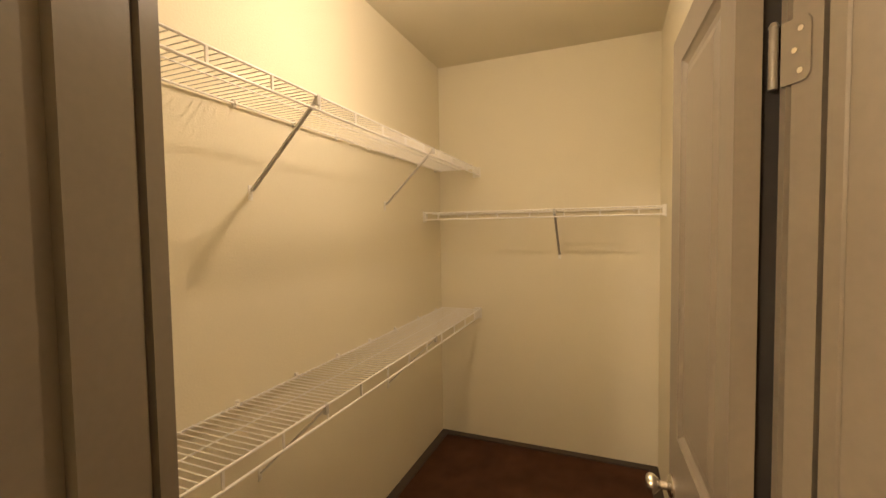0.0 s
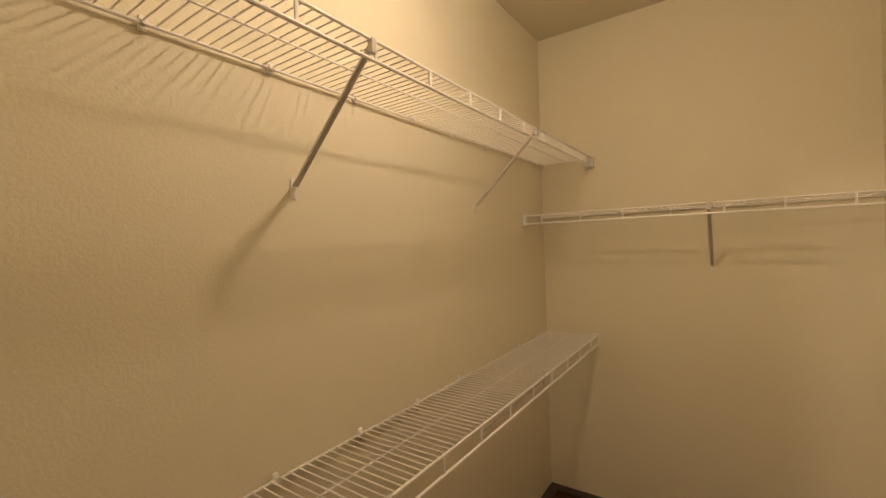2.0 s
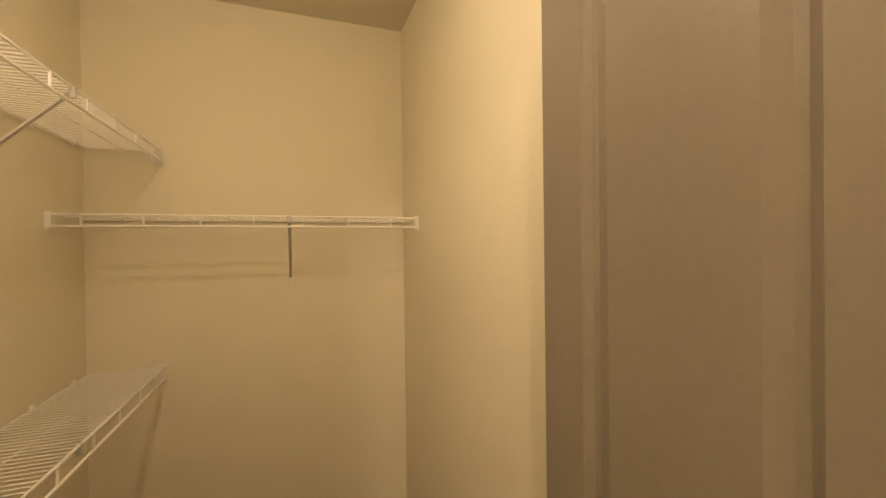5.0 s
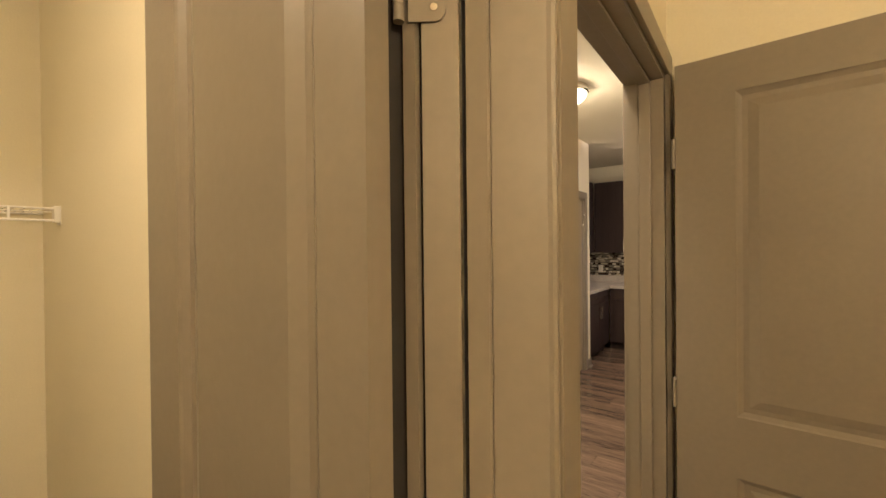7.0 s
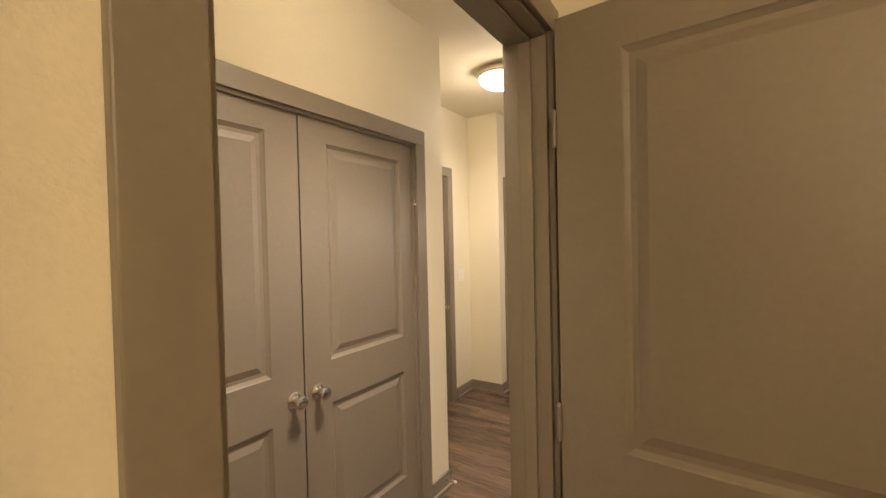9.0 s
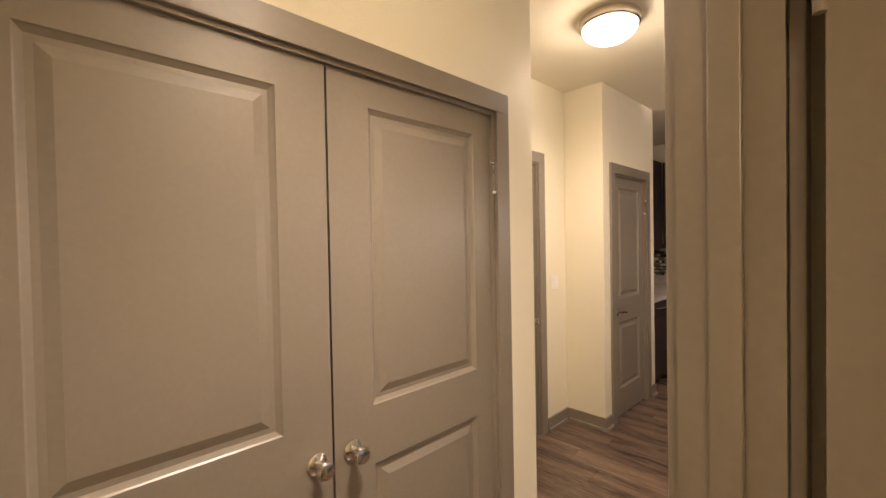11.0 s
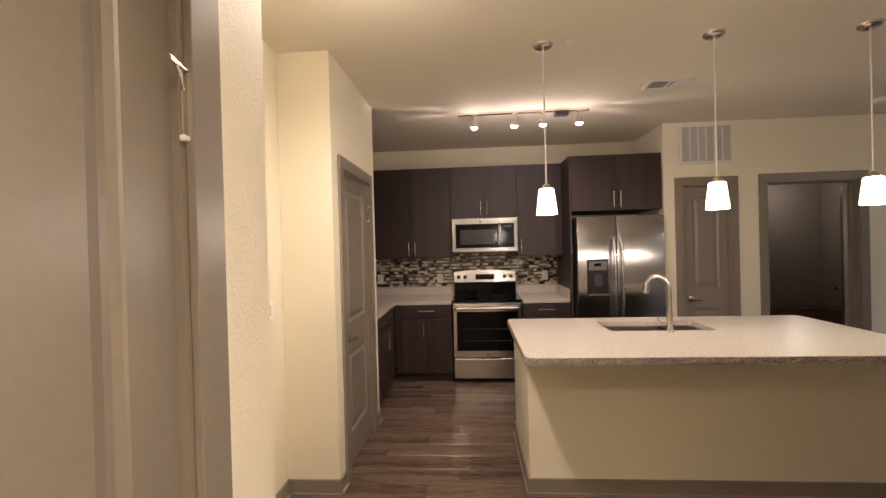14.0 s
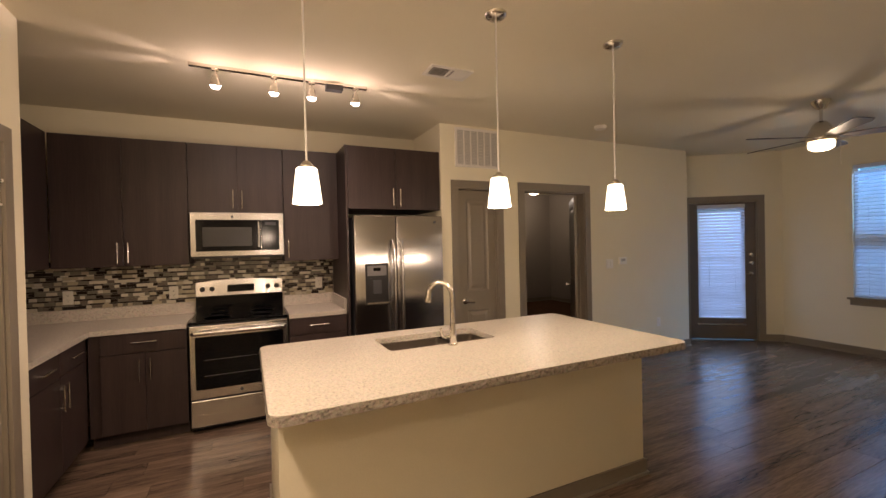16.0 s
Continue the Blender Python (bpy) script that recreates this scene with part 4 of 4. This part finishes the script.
part("badge", cyl(bmesh.new(), (FW - 0.085, -0.003, 1.735), (FW - 0.085, 0.002, 1.735), 0.013, n=20), DARKGREY, rd)

# ---- island ----
IX0, IX1, IY0, IY1 = 0.0, 2.185, 5.245, 6.06
isl = thing("kitchen_island", pose(0, 0, 0), "cream painted kitchen island with taupe baseboard", "kitchen island")
part("front_panel", boxes(((IX0, IY0, 0), (IX1, IY0 + 0.115, ZB))), WALL, isl)
for x in (IX0, IX1 - 0.10):
    part("side_panel", boxes(((x, IY0 + 0.116, 0), (x + 0.10, IY1, ZB))), WALL, isl)
part("cabinet_front", boxes(((IX0 + 0.10, IY1 - 0.02, 0.10), (IX1 - 0.10, IY1, ZB))), CAB, isl, "dark espresso cabinet face")
for a, b in (((IX0 - 0.014, IY0 - 0.014, 0), (IX1 + 0.014, IY0, 0.098)), ((IX0 - 0.014, IY0, 0), (IX0, IY1, 0.098)), ((IX1, IY0, 0), (IX1 + 0.014, IY1, 0.098)),
             ((IX0 - 0.026, IY0 - 0.026, 0), (IX1 + 0.026, IY0 - 0.014, 0.018)), ((IX0 - 0.026, IY0 - 0.014, 0), (IX0 - 0.014, IY1, 0.018)), ((IX1 + 0.014, IY0 - 0.014, 0), (IX1 + 0.026, IY1, 0.018))):
    part("baseboard", boxes((a, b)), TRIM, isl, "taupe painted baseboard")
SX0, SX1, SY0, SY1 = 0.615, 1.315, 5.60, 5.95
it = thing("island_worktop", pose(0, 0, 0), "speckled beige granite island top with rounded corners", "worktop")
part("top", slab(rounded(-0.046, 4.932, 2.20, 6.12, 0.055), ZB + 0.001, ZC, rounded(SX0, SY0, SX1, SY1, 0.03)[::-1]), GRANITE, it)
random.seed(5)
outline = rounded(-0.049, 4.929, 2.203, 6.123, 0.057, 8)
ring = []
for (x0, y0), (x1, y1) in zip(outline, outline[1:] + outline[:1]):
    n = max(1, int(math.hypot(x1 - x0, y1 - y0) / 0.022))
    ring += [(x0 + (x1 - x0) * i / n, y0 + (y1 - y0) * i / n) for i in range(n)]
bm = bmesh.new()
levels = [ZB - 0.001, ZB + 0.010, ZB + 0.020, ZB + 0.030, ZC - 0.003]
cols = []
for x, y in ring:
    d = Vector((x - 1.077, y - 5.526, 0)).normalized()
    col = []
    for k, z in enumerate(levels):
        out = random.uniform(-0.0015, 0.0035) if 0 < k < 4 else -0.0005
        col.append(bm.verts.new((x + d.x * out, y + d.y * out, z + (random.uniform(-0.002, 0.002) if 0 < k < 4 else 0))))
    cols.append(col)
for a, b in zip(cols, cols[1:] + cols[:1]):
    for k in range(4):
        bm.faces.new((a[k], b[k], b[k + 1], a[k + 1]))
part("chiselled_edge", bm, ROUGHGRANITE, it, "rough chiselled granite edge, darkened for finish and side shade")
sk = thing("sink", pose(0, 0, 0), "stainless steel undermount double sink", "sink")
mid = 1.075
for x0, x1 in ((SX0 - 0.006, mid - 0.012), (mid + 0.012, SX1 + 0.006)):
    y0, y1, zb = SY0 - 0.006, SY1 + 0.006, 0.70
    bm = bmesh.new()
    rim = [rounded(x0 + k, y0 + k, x1 - k, y1 - k, 0.028) for k in (0.0, 0.0, 0.012, 0.035)]
    loops = [[bm.verts.new((x, y, z)) for x, y in pts] for pts, z in zip(rim, (ZB - 0.001, zb + 0.03, zb + 0.006, zb))]
    for a, b in zip(loops, loops[1:]):
        for k in range(len(a)):
            bm.faces.new((a[k], a[(k + 1) % len(a)], b[(k + 1) % len(a)], b[k]))
    bm.faces.new(loops[-1])
    part("basin", bm, SINKSTEEL, sk, smooth=True)
part("divider", boxes(((mid - 0.0095, SY0 - 0.004, 0.70), (mid + 0.0095, SY1 + 0.004, 0.845)), bevel=0.003), SINKSTEEL, sk)
for x in (0.84, 1.20):
    part("drain", lathe(bmesh.new(), [(0.0, 0.7005), (0.042, 0.7005), (0.044, 0.703), (0.030, 0.703), (0.0, 0.7015)], Matrix.Translation((x, 5.775, 0)), 20), NICKEL, sk)
fc = thing("kitchen_faucet", pose(0.985, 5.555, ZC), "satin nickel pull-down gooseneck faucet", "faucet")
part("faucet_base", lathe(bmesh.new(), [(0.0, 0.0), (0.028, 0.0), (0.028, 0.006), (0.022, 0.012), (0.019, 0.10), (0.016, 0.13), (0.0, 0.13)], n=20), NICKEL, fc, smooth=True)
arc = [(0, 0, 0.12), (0, 0, 0.285)] + [(-0.055 * (1 - math.cos(a)), 0.052 * (1 - math.cos(a)), 0.285 + 0.085 * math.sin(a)) for a in [math.pi * i / 12 for i in range(1, 11)]]
part("spout", tube(bmesh.new(), arc, 0.0145, 12), NICKEL, fc, smooth=True)
e = Vector(arc[-1])
part("spray_head", lathe(bmesh.new(), [(0.0, 0.0), (0.019, 0.0), (0.021, 0.012), (0.017, 0.060), (0.0135, 0.085), (0.0, 0.086)], Matrix.Translation(e + Vector((-0.010, 0.006, -0.078))) @ pose(0, 0, 0, 0, 9, 0), 18), NICKEL, fc, smooth=True)
part("faucet_lever", tube(bmesh.new(), [(-0.018, 0, 0.055), (-0.055, 0, 0.050), (-0.072, 0, 0.062), (-0.078, 0, 0.105)], 0.0075, 10), NICKEL, fc, "side lever handle", True)


# ---- kitchen lights ----
def pendant(name, m):
    root = thing(name, m, "pendant lamp with lit white tapered glass shade", "pendant lamp", "pendants over the island")
    part("canopy", lathe(bmesh.new(), [(0.0, 0.0), (0.062, 0.0), (0.060, -0.010), (0.045, -0.022), (0.012, -0.030), (0.0, -0.030)], n=24), NICKEL, root, "satin nickel canopy", True)
    part("rod", cyl(bmesh.new(), (0, 0, -0.026), (0, 0, -0.865), 0.0048, n=10), WIREM, root, "pale thin rod", True)
    part("cap", lathe(bmesh.new(), [(0.0, -0.855), (0.012, -0.855), (0.030, -0.875), (0.030, -0.890), (0.0, -0.890)], n=18), NICKEL, root, smooth=True)
    part("shade", lathe(bmesh.new(), [(0.0, -0.886), (0.040, -0.886), (0.046, -0.892), (0.064, -1.043), (0.061, -1.046), (0.043, -0.896), (0.0, -0.890)], n=28), GLOWPEND, root, "lit white glass shade", True)
    part("bulb", lathe(bmesh.new(), [(0.0, -0.895), (0.012, -0.90), (0.024, -0.95), (0.020, -0.985), (0.0, -1.0)], n=14), GLOWBULB, root, smooth=True)
    return root


p0 = pendant("pendant_lamp", pose(0.15, 5.30, H))
for x in (1.15, 2.02):
    copy_thing(p0, pose(x, 5.28, H))

tr = thing("track_light", pose(0.175, 6.555, H), "ceiling track light with four lit spot heads", "track light")
part("track", boxes(((-0.60, -0.017, -0.022), (0.60, 0.017, 0.0)), bevel=0.002), NICKEL, tr)
part("power_box", boxes(((0.285, -0.035, -0.062), (0.41, 0.035, -0.022)), bevel=0.004), DARKGREY, tr, "dark transformer box")
for hx in (-0.445, -0.075, 0.185, 0.51):
    bm = cyl(bmesh.new(), (hx, 0, -0.022), (hx, 0, -0.062), 0.007, n=10)
    box(bm, (hx - 0.020, -0.012, -0.034), (hx + 0.020, 0.012, -0.022))
    stem = part("spot_head", bm, NICKEL, tr)
    mm = Matrix.Translation((hx, -0.004, -0.062)) @ pose(0, 0, 0, 18, 0, 0)
    part("spot_cup", lathe(bmesh.new(), [(0.0, 0.0), (0.017, 0.0), (0.025, -0.022), (0.036, -0.066), (0.034, -0.066), (0.0, -0.050)], mm, 18), NICKEL, stem, smooth=True)
    part("spot_bulb", lathe(bmesh.new(), [(0.0, -0.052), (0.033, -0.0665), (0.027, -0.083), (0.014, -0.091), (0.0, -0.093)], mm, 18), GLOWBULB, stem, "lit halogen bulb", True)


def ceiling_vent(name, m, w, d, label, slats, horizontal=True):
    root = thing(name, m, label, "air vent")
    # black sheet in place of the shaded duct
    part("backing", boxes(((-w / 2 + 0.01, -d / 2 + 0.01, -0.004), (w / 2 - 0.01, d / 2 - 0.01, 0.0))), GAPSHADE, root)
    f = 0.022
    part("vent_frame", boxes(((-w / 2, -d / 2, -0.010), (w / 2, -d / 2 + f, 0)), ((-w / 2, d / 2 - f, -0.010), (w / 2, d / 2, 0)), ((-w / 2, -d / 2 + f, -0.010), (-w / 2 + f, d / 2 - f, 0)), ((w / 2 - f, -d / 2 + f, -0.010), (w / 2, d / 2 - f, 0))), VENTW, root)
    part("middle_bar", boxes(((-0.008, -d / 2 + f, -0.010), (0.008, d / 2 - f, -0.001))), VENTW, root)
    part("damper_plate", boxes(((w / 2 - f - 0.115, -d / 2 + f, -0.009), (w / 2 - f, d / 2 - f, -0.0062))), VENTW, root, "plain white plate over one side")
    for i in range(slats):
        y = -d / 2 + f + (d - 2 * f) * (i + 0.5) / slats
        part("slat", boxes(((-w / 2 + f, y - 0.0022, -0.0060), (w / 2 - f, y + 0.0022, -0.0045))), VENTW, root)
    return root


ceiling_vent("ceiling_vent", pose(1.24, 6.06, H), 0.33, 0.18, "white ceiling air vent with slats", 7)
rv = thing("return_air_grille", pose(2.135, 7.205, 2.315), "white return-air grille above the utility door", "air vent")
part("filter", boxes(((-0.255, -0.004, 0.015), (0.255, 0.0, 0.395))), VENTD, rv, "grey filter behind the grille")
part("grille_frame", boxes(((-0.27, -0.014, 0.0), (0.27, 0, 0.026)), ((-0.27, -0.014, 0.384), (0.27, 0, 0.41)), ((-0.27, -0.014, 0.026), (-0.244, 0, 0.384)), ((0.244, -0.014, 0.026), (0.27, 0, 0.384))), VENTW, rv)
for i in range(5):
    x = -0.163 + i * 0.0815
    part("bar", boxes(((x - 0.006, -0.012, 0.026), (x + 0.006, -0.004, 0.384))), VENTW, rv)
for i in range(22):
    z = 0.034 + i * 0.0160
    part("louvre", boxes(((-0.243, -0.009, z - 0.0015), (0.243, -0.0045, z + 0.0015))), VENTW, rv)
sm = thing("smoke_detector", pose(3.38, 6.70, H), "white round smoke detector on the ceiling", "smoke detector")
part("housing", lathe(bmesh.new(), [(0.0, 0.0), (0.062, 0.0), (0.064, -0.012), (0.055, -0.034), (0.030, -0.040), (0.0, -0.040)], n=28), WHITE, sm, smooth=True)
sp = thing("fire_sprinkler", pose(0.312, 5.27, H), "small white fire sprinkler on the ceiling", "sprinkler")
part("escutcheon", lathe(bmesh.new(), [(0.0, 0.0), (0.032, 0.0), (0.030, -0.006), (0.010, -0.009), (0.007, -0.018), (0.011, -0.020), (0.0, -0.022)], n=18), WHITE, sp, smooth=True)

# ---- living room: fan, balcony door, window ----
fan = thing("ceiling_fan", pose(4.70, 5.34, H), "brushed nickel ceiling fan with dark blades and lit bowl", "ceiling fan")
part("fan_canopy", lathe(bmesh.new(), [(0.0, 0.0), (0.075, 0.0), (0.070, -0.020), (0.035, -0.075), (0.0, -0.075)], n=24), NICKEL, fan, smooth=True)
part("downrod", cyl(bmesh.new(), (0, 0, -0.06), (0, 0, -0.21), 0.013, n=12), NICKEL, fan, smooth=True)
part("motor", lathe(bmesh.new(), [(0.0, -0.19), (0.035, -0.19), (0.060, -0.215), (0.105, -0.30), (0.120, -0.345), (0.110, -0.375), (0.0, -0.375)], n=28), NICKEL, fan, "nickel motor housing", True)
part("light_bowl", lathe(bmesh.new(), [(0.0, -0.374), (0.092, -0.374), (0.098, -0.395), (0.090, -0.432), (0.060, -0.452), (0.0, -0.458)], n=28), GLOWDOME, fan, "lit frosted bowl", True)
part("pull_chain", cyl(bmesh.new(), (0.03, -0.125, -0.36), (0.03, -0.125, -0.60), 0.0018, n=6), NICKEL, fan)
for i in range(5):
    bm = bmesh.new()
    out = [(0.115, -0.022), (0.22, -0.05), (0.60, -0.068), (0.645, -0.055), (0.655, 0.0), (0.645, 0.055), (0.60, 0.068), (0.22, 0.05), (0.115, 0.022)]
    prism(bm, out, -0.004, 0.004)
    part("fan_blade", bm, FANBLADE, fan, m=pose(0, 0, -0.335, 0, 0, 10 + 72 * i) @ pose(0, 0, 0, -11, 0, 0))


def blinds(parent, x0, x1, z0, z1, y, step=0.045, tilt=52):
    """Venetian blind slats across x at depth y."""
    part("head_rail", boxes(((x0, y - 0.022, z1 - 0.045), (x1, y + 0.022, z1)), bevel=0.003), BLIND, parent, "white blind head rail")
    part("bottom_rail", boxes(((x0, y - 0.016, z0), (x1, y + 0.016, z0 + 0.018)), bevel=0.003), BLIND, parent)
    bm = boxes(((x0, -0.025, -0.0012), (x1, 0.025, 0.0012)))
    first = part("blind_slat", bm, BLIND, parent, m=pose(0, y, z0 + 0.045, tilt))
    z = z0 + 0.045 + step
    while z < z1 - 0.06:
        o = first.copy()
        scene.collection.objects.link(o)
        o.matrix_local = pose(0, y, z, tilt + random.uniform(-2.5, 2.5))
        z += step
    for x in (x0 + 0.14, x1 - 0.14):
        part("ladder_cord", cyl(bmesh.new(), (x, y - 0.024, z0), (x, y - 0.024, z1 - 0.03), 0.0012, n=5), BLIND, parent)


BW = BD1 - BD0
lamp("AREA", "door_daylight", AM @ pose((BD0 + BD1) / 2, 0.105, 1.06, -90), 11, (0.34, 0.55, 1.0), (0.56, 1.70))
root = thing("door_9", AM @ Matrix.Translation((BD0, 0.03, 0.01)), "taupe balcony door with full glass and white blinds", "door", kind="structure")
gx0, gx1, gz0, gz1 = 0.115, BW - 0.165, 0.318, 1.95
part("door_slab", boxes(((0, 0, 0), (gx0, 0.045, 2.03)), ((gx1, 0, 0), (BW, 0.045, 2.03)), ((gx0, 0, 0), (gx1, 0.045, gz0)), ((gx0, 0, gz1), (gx1, 0.045, 2.03)), bevel=0.002), BACKLITDOOR, root, "taupe door slab coloured dark as if backlit")
g = part("pane", boxes(((gx0, 0.020, gz0), (gx1, 0.026, gz1))), GLASS, root, "clear door glass")
g.visible_shadow = False
blinds(root, gx0 - 0.008, gx1 + 0.012, 0.315, 1.995, -0.027)
part("sill_strip", boxes(((gx0 - 0.02, -0.012, 0.205), (gx1 + 0.02, -0.001, 0.232)), bevel=0.003), NICKEL, root, "pale metal strip under the door glass")
knob(root, BW - 0.065, 0, 0.97, -1, -1)
for dz in (1.125, 1.245):
    part("deadbolt", lathe(bmesh.new(), [(0.0, 0.0), (0.030, 0.0), (0.028, 0.012), (0.012, 0.018), (0.0, 0.03)], Matrix.Translation((BW - 0.065, 0, dz)) @ pose(0, 0, 0, 90), 18), NICKEL, root, "satin nickel deadbolt", True)
door_frame("balcony_door_frame", AM @ Matrix.Translation((BD0 - 0.02, 0, 0)), BW + 0.04, 2.05, 0.12, 0.08, (True, False), cw=0.085)

wf = thing("window_1", pose(6.88, 5.93, 0, 0, 0, -90), "white double-hung window with white venetian blinds", "window", kind="structure")
WW = 1.58
part("window_frame", boxes(((0, 0.045, 0.72), (0.04, 0.10, 2.40)), ((WW - 0.04, 0.045, 0.72), (WW, 0.10, 2.40)), ((0.04, 0.045, 0.72), (WW - 0.04, 0.10, 0.76)), ((0.04, 0.045, 2.36), (WW - 0.04, 0.10, 2.40)), ((0.04, 0.05, 1.53), (WW - 0.04, 0.095, 1.58)), ((WW / 2 - 0.03, 0.05, 0.76), (WW / 2 + 0.03, 0.095, 2.36))), WHITE, wf)
for a, b in ((0.76, 1.53), (1.58, 2.36)):
    for x0, x1 in ((0.04, WW / 2 - 0.03), (WW / 2 + 0.03, WW - 0.04)):
        g = part("pane", boxes(((x0, 0.068, a), (x1, 0.074, b))), GLASS, wf)
        g.visible_shadow = False
part("window_sill", boxes(((-0.05, -0.045, 0.690), (WW + 0.05, 0.044, 0.719)), ((-0.03, -0.014, 0.62), (WW + 0.03, -0.001, 0.689)), bevel=0.003), TRIM, wf, "taupe painted sill and apron")
blinds(wf, 0.012, WW - 0.012, 0.725, 2.395, 0.018)

# ---- pieces: mosaic tiles and floor planks ----
def unit_mesh(name, material, sx, sy, sz, bevel):
    bm = box(bmesh.new(), (0, 0, 0), (sx, sy, sz))
    if bevel:
        top = [e for e in bm.edges if all(v.co.z > sz * 0.5 for v in e.verts)]
        bmesh.ops.bevel(bm, geom=top, offset=bevel, segments=1, affect="EDGES")
    me = bpy.data.meshes.new(name)
    bm.to_mesh(me)
    bm.free()
    me.materials.append(material)
    return me


rng = random.Random(7)
TZ0, TZ1 = ZC + 0.107, ZU0 - 0.002
BSY = 7.949
field = structure("backsplash_north", boxes(((-1.849, BSY - 0.006, TZ0), (0.732, BSY, TZ1 + 0.05))), GROUT, "mosaic tile backsplash in brown, grey and beige", "backsplash")
structure("backsplash_west", boxes(((-1.849, 6.301, TZ0), (-1.843, BSY - 0.007, TZ1))), GROUT, "mosaic tile backsplash on the side wall", "backsplash")
TL = [0.036, 0.052, 0.074]
tile_mesh = {}
for hgt in (0.0255, 0.0125):
    for ln in TL:
        for k, mt in enumerate(TILES):
            bm = box(bmesh.new(), (0, -0.0045, 0), (ln - 0.002, 0.0, hgt))
            me = bpy.data.meshes.new("tile")
            bm.to_mesh(me)
            bm.free()
            me.materials.append(mt)
            tile_mesh[hgt, ln, k] = me
rows_z, z, thick = [], TZ0 + 0.001, True
while z + 0.0255 < TZ1 + 0.05:
    hgt = 0.0255 if thick else 0.0125
    rows_z.append((z, hgt))
    z += hgt + 0.002
    thick = not thick
count = 0
rest = [bmesh.new() for _ in TILES]
for z, hgt in rows_z:
    x = -1.842
    while x < 0.730:
        ln = rng.choice(TL)
        if hgt < 0.02:
            k = rng.choices(range(5), (6, 1, 0.6, 0.4, 2))[0]
        else:
            k = rng.choices(range(5), (2.6, 2.4, 2.6, 3, 2))[0]
        ln2 = min(ln, 0.731 - x)
        if ln2 < 0.012:
            break
        if ln2 == ln and 1.055 < z < 1.37 and -0.75 < x < 0.55 and count < 300:
            o = bpy.data.objects.new("tile", tile_mesh[hgt, ln, k])
            scene.collection.objects.link(o)
            o.parent = field
            o.location = (x, BSY - 0.006, z)
            count += 1
        else:
            box(rest[k], (x, BSY - 0.0105, z), (x + ln2 - 0.002, BSY - 0.006, z + hgt))
        x += ln2
    y = 6.302
    while y < BSY - 0.02 and z + hgt < TZ1:
        ln2 = min(rng.choice(TL), BSY - 0.012 - y)
        k = rng.choices(range(5), (6, 1, 0.6, 0.4, 2) if hgt < 0.02 else (2.6, 2.4, 2.6, 3, 2))[0]
        box(rest[k], (-1.843, y, z), (-1.8385, y + ln2 - 0.002, z + hgt))
        y += ln2
for bm, mt in zip(rest, TILES):
    tagged(part("tile_rest", bm, mt, field), kind="stuff")

PW, PL = 0.178, 1.22
plank_mesh = unit_mesh("plank", PLANK, PL - 0.0016, PW - 0.0016, 0.006, 0.0012)


def plank(x0, y0, x1, y1):
    """One floor plank; whole ones share a mesh, cut ones get their own."""
    if x1 - x0 < 0.02 or y1 - y0 < 0.01:
        return
    whole = abs(x1 - x0 - PL) < 1e-4 and abs(y1 - y0 - PW) < 1e-4
    me = plank_mesh if whole else unit_mesh("plank", PLANK, x1 - x0 - 0.0016, y1 - y0 - 0.0016, 0.006, 0.0012)
    o = bpy.data.objects.new("plank", me)
    scene.collection.objects.link(o)
    o.parent = floor
    o.location = (x0, y0, -0.006)


row, y = 0, 1.60
while y < 8.0:
    y1 = y + PW
    spans = [(-1.86, 6.90)] if y > 2.80 else [(-0.93, 0.22)]
    off = rng.uniform(0, PL)
    for a, b in spans:
        x = a - off
        while x < b:
            plank(max(a, x), y, min(b, x + PL), y1)
            x += PL
    y = y1
    row += 1
structure("bedroom_carpet", boxes(((2.5, 7.326, -0.004), (5.29, 8.95, 0.004)), ((2.5, 8.951, -0.004), (7.05, 12.0, 0.004))), CARPET, "dark brown bedroom carpet", "carpet")
bm = boxes(((0.40, -0.63, -0.006), (2.0, 1.6, -0.001)), ((0.22, 1.6, -0.006), (2.0, 2.69, -0.001)))
tagged(part("floor_rest", bm, PLANK, floor), kind="stuff")
